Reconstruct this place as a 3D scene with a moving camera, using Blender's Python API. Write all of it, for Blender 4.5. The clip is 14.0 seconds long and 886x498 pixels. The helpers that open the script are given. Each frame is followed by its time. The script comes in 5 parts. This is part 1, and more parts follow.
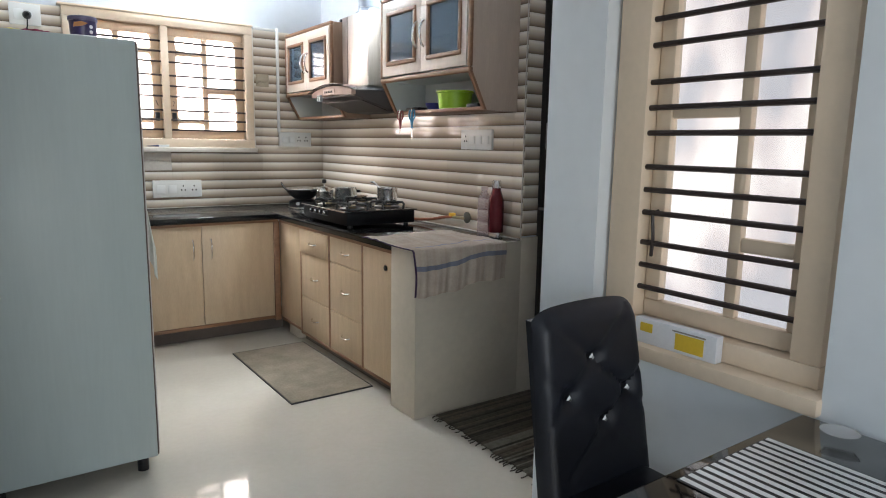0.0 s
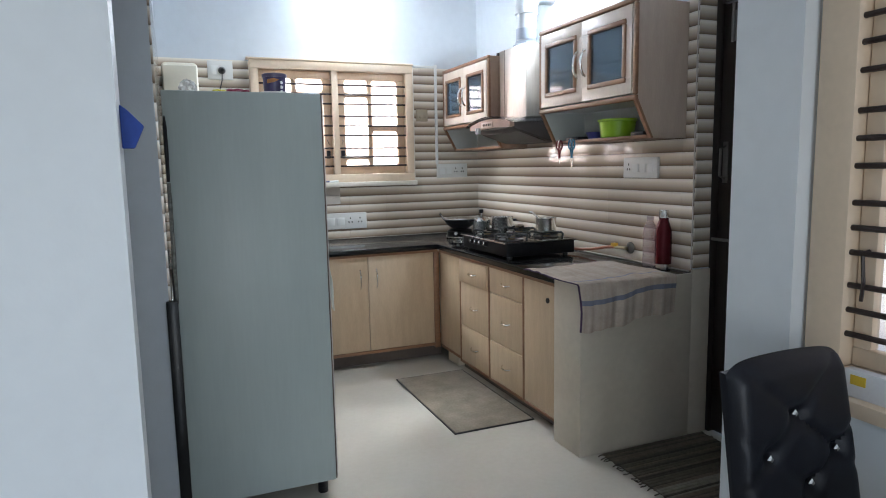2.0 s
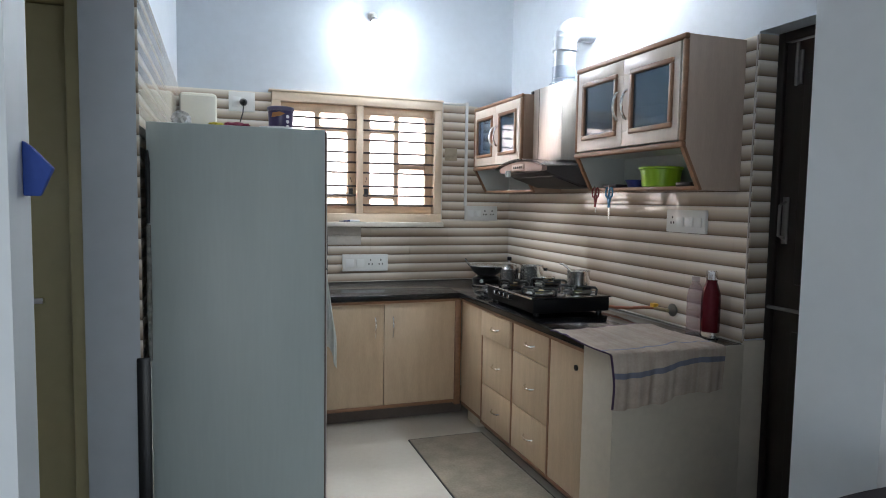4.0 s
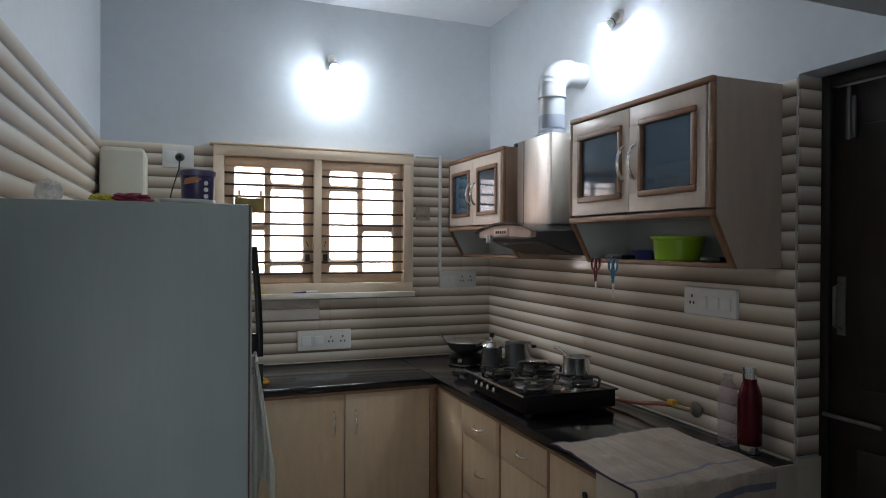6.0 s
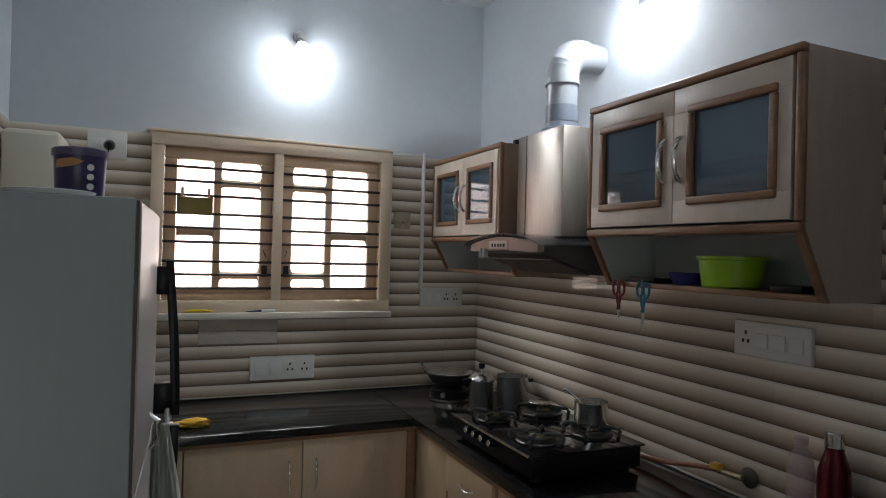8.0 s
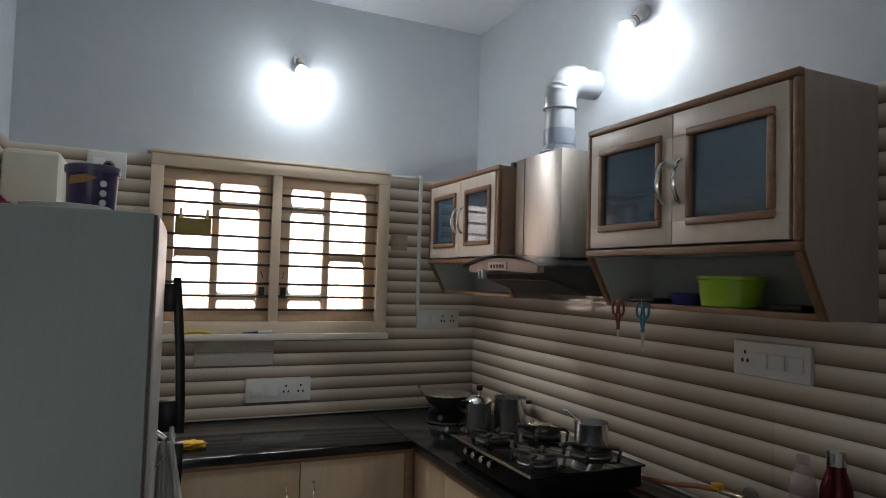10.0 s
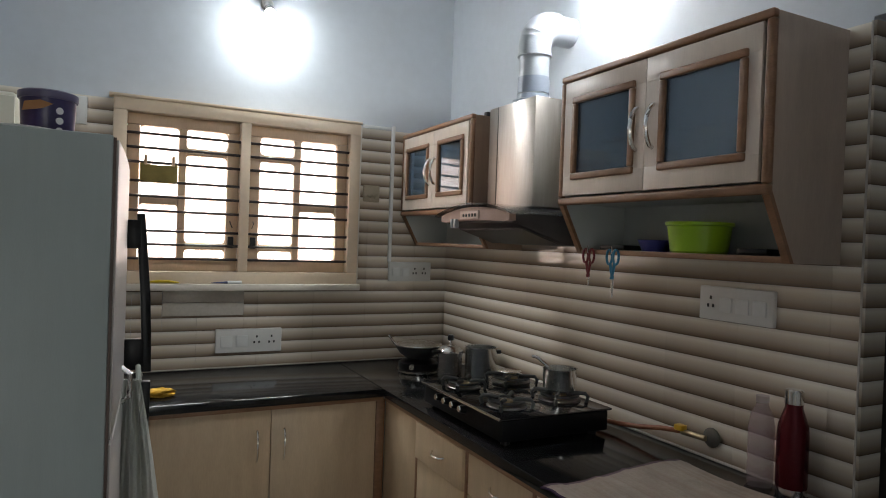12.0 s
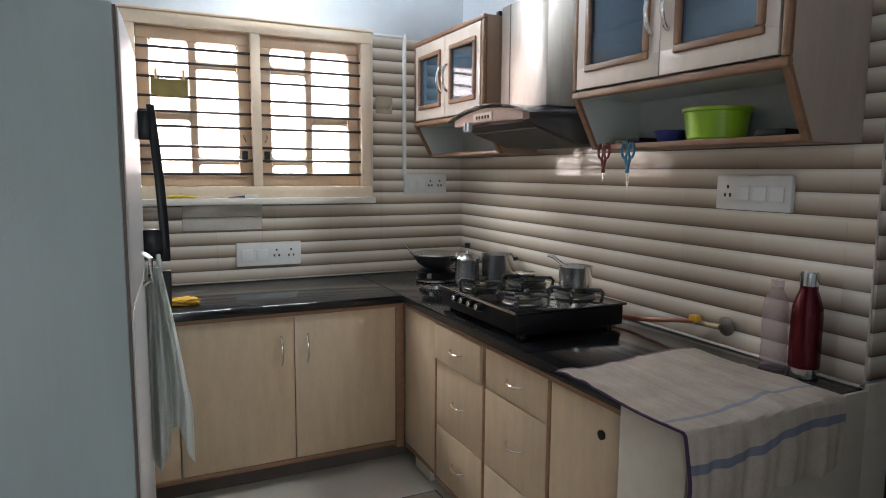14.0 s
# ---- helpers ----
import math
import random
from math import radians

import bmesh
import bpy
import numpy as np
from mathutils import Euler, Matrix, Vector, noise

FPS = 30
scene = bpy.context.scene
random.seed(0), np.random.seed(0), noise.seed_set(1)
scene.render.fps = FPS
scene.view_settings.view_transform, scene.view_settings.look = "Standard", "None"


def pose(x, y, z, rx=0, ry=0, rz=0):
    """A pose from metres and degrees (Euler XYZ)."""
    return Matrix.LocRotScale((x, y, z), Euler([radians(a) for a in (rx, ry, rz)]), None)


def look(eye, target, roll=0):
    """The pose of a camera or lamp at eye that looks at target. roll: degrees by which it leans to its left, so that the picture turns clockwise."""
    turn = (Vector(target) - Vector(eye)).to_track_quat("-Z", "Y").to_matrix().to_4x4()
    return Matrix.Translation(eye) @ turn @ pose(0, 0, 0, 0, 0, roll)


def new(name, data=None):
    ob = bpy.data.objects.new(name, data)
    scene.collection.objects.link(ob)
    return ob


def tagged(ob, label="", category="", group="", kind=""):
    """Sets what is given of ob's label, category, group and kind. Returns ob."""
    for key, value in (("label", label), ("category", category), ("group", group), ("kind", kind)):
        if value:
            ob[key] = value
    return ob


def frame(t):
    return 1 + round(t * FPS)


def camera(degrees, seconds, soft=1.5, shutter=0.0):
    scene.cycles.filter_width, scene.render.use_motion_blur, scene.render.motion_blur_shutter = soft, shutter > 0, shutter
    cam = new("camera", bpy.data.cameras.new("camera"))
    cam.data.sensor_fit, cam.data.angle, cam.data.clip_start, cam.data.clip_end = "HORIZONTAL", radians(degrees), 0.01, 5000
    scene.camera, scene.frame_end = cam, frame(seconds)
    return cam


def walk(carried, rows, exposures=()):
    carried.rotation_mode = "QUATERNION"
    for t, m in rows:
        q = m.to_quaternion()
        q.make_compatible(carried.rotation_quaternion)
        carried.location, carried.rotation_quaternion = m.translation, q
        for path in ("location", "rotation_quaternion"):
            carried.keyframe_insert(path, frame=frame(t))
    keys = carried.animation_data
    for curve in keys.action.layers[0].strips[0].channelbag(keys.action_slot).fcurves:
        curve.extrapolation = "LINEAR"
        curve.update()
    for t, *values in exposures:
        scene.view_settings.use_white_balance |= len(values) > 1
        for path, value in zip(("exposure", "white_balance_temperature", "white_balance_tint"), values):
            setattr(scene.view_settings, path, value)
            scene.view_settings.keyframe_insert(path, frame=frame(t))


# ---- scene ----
cam = camera(68.8, 14.0, soft=1.0)
PATH = [
    (0, (-0.043, -0.061, 1.337), (1.099, 1.55, 1.019), 1.0),
    (0.5, (-0.081, -0.045, 1.351), (0.875, 1.688, 1.065), 0.3),
    (1, (-0.109, -0.029, 1.349), (0.702, 1.779, 1.079), -0.8),
    (1.5, (-0.124, -0.025, 1.378), (0.645, 1.803, 1.121), -1.1),
    (2, (-0.121, -0.014, 1.401), (0.638, 1.819, 1.145), -1.1),
    (2.2, (-0.131, -0.006, 1.409), (0.641, 1.822, 1.159), -0.9),
    (4.3, (0.142, 0.337, 1.472), (0.782, 2.227, 1.337), 0.7),
    (4.5, (0.181, 0.388, 1.516), (0.815, 2.281, 1.39), 0.4),
    (5, (0.238, 0.477, 1.555), (0.868, 2.375, 1.498), 1.6),
    (5.5, (0.26, 0.668, 1.591), (0.971, 2.537, 1.598), 0.1),
    (6, (0.301, 0.842, 1.591), (1.034, 2.703, 1.579), 0.3),
    (6.5, (0.398, 1.011, 1.587), (1.085, 2.888, 1.645), 2.3),
    (7, (0.438, 1.179, 1.602), (1.159, 3.044, 1.584), 1.8),
    (7.5, (0.451, 1.354, 1.606), (1.329, 3.151, 1.62), 0.5),
    (8, (0.485, 1.423, 1.616), (1.289, 3.254, 1.631), 1.5),
    (8.2, (0.47, 1.423, 1.606), (1.245, 3.267, 1.632), 1.5),
    (10.3, (0.439, 1.427, 1.594), (1.301, 3.23, 1.691), 1.9),
    (10.5, (0.438, 1.432, 1.591), (1.341, 3.214, 1.673), 2.4),
    (11, (0.464, 1.439, 1.595), (1.399, 3.207, 1.631), 1.8),
    (11.5, (0.448, 1.436, 1.561), (1.38, 3.205, 1.572), 1.9),
    (12, (0.452, 1.436, 1.541), (1.362, 3.217, 1.519), 2.0),
    (12.5, (0.468, 1.437, 1.522), (1.354, 3.228, 1.437), 1.0),
    (13, (0.471, 1.435, 1.475), (1.354, 3.227, 1.37), 0.8),
    (13.5, (0.473, 1.428, 1.442), (1.357, 3.216, 1.299), 0.4),
    (14, (0.469, 1.418, 1.428), (1.322, 3.211, 1.192), 0.4),
]
EXPOSURES = [(0.0, 1.42, 6500, 10), (1.0, 1.28, 6250, 10), (2.2, 1.18, 6150, 10), (4.4, 0.8, 6200, 10), (5.0, 0.49, 6250, 10), (5.5, 0.08, 6300, 10), (6.5, -0.12, 6450, 10),
             (7.5, -0.24, 6600, 10), (8.2, -0.46, 6600, 10), (10.4, -0.46, 6750, 10), (11.0, -0.24, 6800, 10), (12.0, 0.03, 6800, 10), (13.0, 0.42, 6600, 10), (14.0, 0.82, 6350, 10)]
walk(cam, [(t, look(eye, target, roll)) for t, eye, target, roll in PATH], EXPOSURES)

# ---- light ----
world = bpy.data.worlds.new("world")
scene.world = world
world.use_nodes = True
wn = world.node_tree
sky = wn.nodes.new("ShaderNodeTexSky")
sky.sky_type, sky.sun_disc, sky.sun_elevation, sky.sun_rotation = "NISHITA", False, radians(50), radians(200)
wn.links.new(sky.outputs[0], wn.nodes["Background"].inputs[0])
wn.nodes["Background"].inputs[1].default_value = 0.12

# daylight through the wide opening at the far end of the dining room
day = bpy.data.lights.new("daylight", "AREA")
day.shape, day.size, day.size_y, day.energy, day.color = "RECTANGLE", 2.7, 2.1, 26.0, (0.86, 0.93, 1.0)
new("daylight", day).matrix_world = look((-0.7, -3.15, 1.1), (-0.7, 0.0, 1.1))

# ---- plan, metres ----
XL, XR, YB = -0.15, 2.255, 4.935      # tiled faces of the kitchen walls
CEIL = 3.12
PIER_X, PIER_Y = 1.45, 1.476          # dining wall and its end
TILE_TOP = 2.175


# ---- materials ----
def material(name, rgb, rough=0.5, metal=0.0, vary=0.12, scale=6.0, bump=0.0, bump_scale=80.0, spec=0.5, coat=0.0, stretch=(1, 1, 1)):
    m = bpy.data.materials.new(name)
    m.use_nodes = True
    nt = m.node_tree
    b = nt.nodes["Principled BSDF"]
    b.inputs["Roughness"].default_value, b.inputs["Metallic"].default_value = rough, metal
    b.inputs["Specular IOR Level"].default_value, b.inputs["Coat Weight"].default_value = spec, coat
    tc, mp = nt.nodes.new("ShaderNodeTexCoord"), nt.nodes.new("ShaderNodeMapping")
    mp.inputs["Scale"].default_value = stretch
    nt.links.new(tc.outputs["Object"], mp.inputs[0])
    n1, n2 = nt.nodes.new("ShaderNodeTexNoise"), nt.nodes.new("ShaderNodeTexNoise")
    n1.inputs["Scale"].default_value, n2.inputs["Scale"].default_value = scale, scale * 9
    n1.inputs["Detail"].default_value = n2.inputs["Detail"].default_value = 4
    add = nt.nodes.new("ShaderNodeMix")
    add.data_type = "FLOAT"
    add.inputs[0].default_value = 0.4
    ramp = nt.nodes.new("ShaderNodeValToRGB")
    lo, hi = 1 - vary, 1 + vary * 0.5
    ramp.color_ramp.elements[0].position, ramp.color_ramp.elements[1].position = 0.3, 0.7
    ramp.color_ramp.elements[0].color = (*[min(1, c * lo) for c in rgb], 1)
    ramp.color_ramp.elements[1].color = (*[min(1, c * hi) for c in rgb], 1)
    for n in (n1, n2):
        nt.links.new(mp.outputs[0], n.inputs["Vector"])
    nt.links.new(n1.outputs[0], add.inputs[2])
    nt.links.new(n2.outputs[0], add.inputs[3])
    nt.links.new(add.outputs[0], ramp.inputs[0])
    nt.links.new(ramp.outputs[0], b.inputs["Base Color"])
    if bump:
        n3, bp = nt.nodes.new("ShaderNodeTexNoise"), nt.nodes.new("ShaderNodeBump")
        n3.inputs["Scale"].default_value, n3.inputs["Detail"].default_value = bump_scale, 5
        bp.inputs["Strength"].default_value, bp.inputs["Distance"].default_value = bump, 0.003
        nt.links.new(mp.outputs[0], n3.inputs["Vector"])
        nt.links.new(n3.outputs[0], bp.inputs["Height"])
        nt.links.new(bp.outputs[0], b.inputs["Normal"])
    return m


def emitter(name, rgb, strength):
    m = bpy.data.materials.new(name)
    m.use_nodes = True
    b = m.node_tree.nodes["Principled BSDF"]
    b.inputs["Base Color"].default_value = (0.8, 0.8, 0.8, 1)
    b.inputs["Emission Color"].default_value, b.inputs["Emission Strength"].default_value = (*rgb, 1), strength
    return m


def glassy(name, rgb, clear, rough=0.05, ior=1.5):
    """Thin pane: see-through in part, with a glossy face."""
    m = bpy.data.materials.new(name)
    m.use_nodes = True
    nt = m.node_tree
    b = nt.nodes["Principled BSDF"]
    b.inputs["Base Color"].default_value, b.inputs["Roughness"].default_value = (*rgb, 1), rough
    b.inputs["IOR"].default_value = ior
    tr, mx = nt.nodes.new("ShaderNodeBsdfTransparent"), nt.nodes.new("ShaderNodeMixShader")
    mx.inputs[0].default_value = clear
    nt.links.new(b.outputs[0], mx.inputs[1])
    nt.links.new(tr.outputs[0], mx.inputs[2])
    nt.links.new(mx.outputs[0], nt.nodes["Material Output"].inputs[0])
    return m


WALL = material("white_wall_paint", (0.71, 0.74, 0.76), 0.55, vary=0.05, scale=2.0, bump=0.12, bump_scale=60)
# Wall paint copied darker and bluer to stand in for the kitchen's light level.
WALL_TONED = material("wall_paint_toned_for_light", (0.55, 0.585, 0.625), 0.55, vary=0.07, scale=2.0, bump=0.15, bump_scale=60)
CEILING = material("ceiling_paint", (0.78, 0.80, 0.83), 0.6, vary=0.04, scale=2.0)
CREAM = material("cream_enamel", (0.72, 0.575, 0.425), 0.38, vary=0.08, scale=5)
LAMINATE = material("birch_laminate", (0.50, 0.368, 0.242), 0.4, vary=0.14, scale=4, stretch=(6, 6, 1))
WOOD = material("teak_trim", (0.25, 0.125, 0.065), 0.42, vary=0.3, scale=8, stretch=(1, 1, 6))
GRANITE = material("black_granite", (0.012, 0.012, 0.013), 0.12, vary=0.5, scale=60)
FRIDGE = material("grey_fridge_paint", (0.375, 0.422, 0.408), 0.42, vary=0.07, scale=2.2, bump=0.1, bump_scale=250, stretch=(4, 4, 0.35))
BLACK = material("black_plastic", (0.008, 0.008, 0.009), 0.3, spec=0.35, vary=0.3, scale=20)
STEEL = material("brushed_steel", (0.42, 0.375, 0.335), 0.44, 1.0, vary=0.12, scale=6, stretch=(12, 12, 1))
_s = STEEL.node_tree
_tan = _s.nodes.new("ShaderNodeTangent")
_tan.direction_type, _tan.axis = "RADIAL", "Z"
_s.links.new(_tan.outputs[0], _s.nodes["Principled BSDF"].inputs["Tangent"])
_s.nodes["Principled BSDF"].inputs["Anisotropic"].default_value = 0.8
_s.nodes["Principled BSDF"].inputs["Anisotropic Rotation"].default_value = 0.25
DARKDOOR = material("dark_stained_wood", (0.018, 0.012, 0.010), 0.3, vary=0.4, scale=6, stretch=(5, 5, 1))
FLOOR = material("vitrified_floor", (0.52, 0.475, 0.405), 0.035, vary=0.06, scale=4)
LEATHER = material("black_leatherette", (0.006, 0.007, 0.012), 0.42, spec=0.35, vary=0.3, scale=30, bump=0.15, bump_scale=300)
PANE = glassy("window_pane_glass", (0.8, 0.8, 0.8), 0.9)
# Outside wall glows by itself in place of sunlight falling on it.
GLOW = emitter("glowing_neighbour_wall", (1.0, 0.76, 0.65), 3.4)
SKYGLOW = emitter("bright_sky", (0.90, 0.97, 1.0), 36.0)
# Mottled glowing sheet, added close outside, for the haze in the panes.
HAZE = emitter("glowing_haze_sheet", (0.92, 0.90, 0.95), 0.36)
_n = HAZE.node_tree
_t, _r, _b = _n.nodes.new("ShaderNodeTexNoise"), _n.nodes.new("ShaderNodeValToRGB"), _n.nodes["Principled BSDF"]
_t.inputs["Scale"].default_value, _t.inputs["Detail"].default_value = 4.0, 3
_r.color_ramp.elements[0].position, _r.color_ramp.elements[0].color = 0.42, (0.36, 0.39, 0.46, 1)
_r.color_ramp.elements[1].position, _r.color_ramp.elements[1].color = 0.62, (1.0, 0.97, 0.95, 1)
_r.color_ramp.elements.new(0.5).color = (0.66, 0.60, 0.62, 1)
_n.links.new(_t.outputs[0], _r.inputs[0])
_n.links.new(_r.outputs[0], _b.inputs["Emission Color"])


# ---- building helpers ----
def slab(bm, x0, x1, y0, y1, z0, z1, bevel=0.0, seg=2):
    """A box between two corners, bevelled, into bm."""
    v = [bm.verts.new((x, y, z)) for z in (z0, z1) for x, y in ((x0, y0), (x1, y0), (x1, y1), (x0, y1))]
    f = [bm.faces.new([v[i] for i in q]) for q in ((3, 2, 1, 0), (4, 5, 6, 7), (0, 1, 5, 4), (1, 2, 6, 5), (2, 3, 7, 6), (3, 0, 4, 7))]
    if bevel:
        edges = list({e for q in f for e in q.edges})
        bmesh.ops.bevel(bm, geom=edges, offset=bevel, segments=seg, affect="EDGES", profile=0.5)
    return bm


def box(x0, x1, y0, y1, z0, z1, bevel=0.0, seg=2):
    return slab(bmesh.new(), min(x0, x1), max(x0, x1), min(y0, y1), max(y0, y1), z0, z1, bevel, seg)


def rod(bm, a, b, r, r2=None, seg=12):
    """A round bar from a to b."""
    a, b = Vector(a), Vector(b)
    q = (b - a).to_track_quat("Z", "Y").to_matrix().to_4x4()
    bmesh.ops.create_cone(bm, cap_ends=True, segments=seg, radius1=r, radius2=r if r2 is None else r2, depth=(b - a).length,
                          matrix=Matrix.Translation((a + b) / 2) @ q)
    return bm


def lathe(profile, seg=32, centre=(0, 0, 0)):
    """A turned body from (radius, height) pairs."""
    bm, rings = bmesh.new(), []
    for r, z in profile:
        rings.append([bm.verts.new((centre[0] + r * math.cos(2 * math.pi * i / seg), centre[1] + r * math.sin(2 * math.pi * i / seg), centre[2] + z)) for i in range(seg)])
    for a, b in zip(rings, rings[1:]):
        for i in range(seg):
            bm.faces.new((a[i], a[(i + 1) % seg], b[(i + 1) % seg], b[i]))
    if profile[0][0] > 1e-4:
        bm.faces.new(rings[0][::-1])
    if profile[-1][0] > 1e-4:
        bm.faces.new(rings[-1])
    bmesh.ops.remove_doubles(bm, verts=bm.verts, dist=1e-5)
    return bm


def tube(points, r, seg=8):
    """A bent round bar through the points."""
    bm, rings = bmesh.new(), []
    pts = [Vector(p) for p in points]
    for i, p in enumerate(pts):
        d = (pts[min(i + 1, len(pts) - 1)] - pts[max(i - 1, 0)]).normalized()
        side = d.cross(Vector((0.31, 0.2, 0.93))).normalized()
        up = side.cross(d)
        rr = r[i] if isinstance(r, (list, tuple)) else r
        rings.append([bm.verts.new(p + rr * (math.cos(2 * math.pi * k / seg) * side + math.sin(2 * math.pi * k / seg) * up)) for k in range(seg)])
    for a, b in zip(rings, rings[1:]):
        for k in range(seg):
            bm.faces.new((a[k], a[(k + 1) % seg], b[(k + 1) % seg], b[k]))
    bm.faces.new(rings[0][::-1])
    bm.faces.new(rings[-1])
    bmesh.ops.recalc_face_normals(bm, faces=bm.faces)
    return bm


def prism(outline, axis, a, b, bevel=0.0):
    """A flat outline pushed along an axis. The outline's pairs are the two other axes in order."""
    bm = bmesh.new()
    def at(p, w):
        p = list(p)
        p.insert("xyz".index(axis), w)
        return p
    lo, hi = [bm.verts.new(at(p, a)) for p in outline], [bm.verts.new(at(p, b)) for p in outline]
    bm.faces.new(lo[::-1])
    bm.faces.new(hi)
    for i in range(len(lo)):
        j = (i + 1) % len(lo)
        bm.faces.new((lo[i], lo[j], hi[j], hi[i]))
    bmesh.ops.recalc_face_normals(bm, faces=bm.faces)
    if bevel:
        bmesh.ops.bevel(bm, geom=list(bm.edges), offset=bevel, segments=2, affect="EDGES", profile=0.5)
    return bm


def mesh_of(name, bm, mat, smooth=True):
    me = bpy.data.meshes.new(name)
    bm.to_mesh(me)
    bm.free()
    me.materials.append(mat)
    if smooth:
        me.shade_smooth()
        me.set_sharp_from_angle(angle=radians(35))
    return me


def part(name, bm, mat, parent, label="", smooth=True):
    ob = new(name, mesh_of(name, bm, mat, smooth))
    ob.parent = parent
    if parent is not None:
        if parent.parent is None:
            ob.matrix_parent_inverse = Matrix.Translation(-parent.location)
    return tagged(ob, label)


def thing(name, at, label, category, group=""):
    ob = new(name)
    ob.location = at
    ob.empty_display_size = 0.1
    return tagged(ob, label, category, group)


def solid(name, bm, mat, label, category, kind="", group="", smooth=True):
    return tagged(new(name, mesh_of(name, bm, mat, smooth)), label, category, group, kind)


# ---- structure ----
def structure(name, bm, mat, label, category="wall"):
    return solid(name, bm, mat, label, category, kind="structure", smooth=False)


def wall_boxes(*boxes):
    bm = bmesh.new()
    for b in boxes:
        slab(bm, *b)
    return bm


floor = structure("floor", box(-3.2, 3.0, -3.2, 5.2, -0.10, 0.0), FLOOR, "glossy cream vitrified floor tiles", "floor")
ceiling = structure("ceiling", box(-3.2, 3.0, -3.2, 5.2, CEIL, CEIL + 0.12), CEILING, "white painted flat ceiling", "ceiling")
WX0, WX1, WZ0, WZ1 = 0.44, 1.676, 1.258, 2.18      # kitchen window, outer frame
PB = YB + 0.012
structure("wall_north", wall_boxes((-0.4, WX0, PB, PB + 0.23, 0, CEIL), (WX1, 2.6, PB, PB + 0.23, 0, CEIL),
          (WX0, WX1, PB, PB + 0.23, 0, WZ0), (WX0, WX1, PB, PB + 0.23, WZ1, CEIL)), WALL_TONED, "painted kitchen wall with a window, toned darker against bulb light")
PR = XR + 0.012
DOOR_Z = 2.19
structure("wall_east", wall_boxes((PR, PR + 0.23, 2.478, PB, 0, CEIL), (PR, PR + 0.23, PIER_Y, 2.478, DOOR_Z, CEIL)), WALL_TONED, "painted kitchen wall over the stove, toned darker against bulb light")
PL = XL - 0.012
structure("wall_west", wall_boxes((PL - 0.16, PL, 2.57, PB, 0, CEIL)), WALL_TONED, "painted kitchen wall behind the fridge, toned darker against bulb light")
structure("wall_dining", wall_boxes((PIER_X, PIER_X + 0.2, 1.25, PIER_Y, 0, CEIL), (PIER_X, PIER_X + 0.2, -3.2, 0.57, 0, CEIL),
          (PIER_X, PIER_X + 0.2, 0.57, 1.25, 0, 0.75), (PIER_X, PIER_X + 0.2, 0.57, 1.25, 2.16, CEIL),
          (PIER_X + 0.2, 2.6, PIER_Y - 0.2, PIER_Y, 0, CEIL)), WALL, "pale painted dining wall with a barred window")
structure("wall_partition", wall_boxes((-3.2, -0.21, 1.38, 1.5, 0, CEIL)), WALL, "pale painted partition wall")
structure("lintel_passage", wall_boxes((PL - 0.16, PL, 1.5, 2.57, 2.14, CEIL)), WALL, "pale painted lintel over a passage", "lintel")
structure("beam", wall_boxes((PL, PR + 0.23, 1.66, 1.92, 2.155, CEIL)), WALL_TONED, "painted beam over the kitchen opening", "beam")
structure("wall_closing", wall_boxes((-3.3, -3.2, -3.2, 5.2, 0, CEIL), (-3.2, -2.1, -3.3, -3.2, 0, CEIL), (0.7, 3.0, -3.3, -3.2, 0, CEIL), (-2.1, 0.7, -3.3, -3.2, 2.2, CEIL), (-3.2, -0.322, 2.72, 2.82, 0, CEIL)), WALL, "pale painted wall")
structure("backdrop", box(-1.6, 3.8, 6.2, 6.25, 0.3, 2.70), GLOW, "pinkish wall outside the window, glowing in place of sunlight", "backdrop")
structure("backdrop", box(-1.6, 3.8, 6.2, 6.25, 2.701, 4.9), SKYGLOW, "bright sky above the yard wall", "backdrop")
structure("backdrop", box(1.80, 1.82, 0.2, 1.27, 0.5, 2.5), HAZE, "glowing mottled sheet standing in for hazy daylight", "backdrop")


# ---- tiled walls ----
PITCH, Z0 = 0.067, 0.841          # height of one moulded log, and the lowest joint
TW, TH = 0.302, PITCH * 3


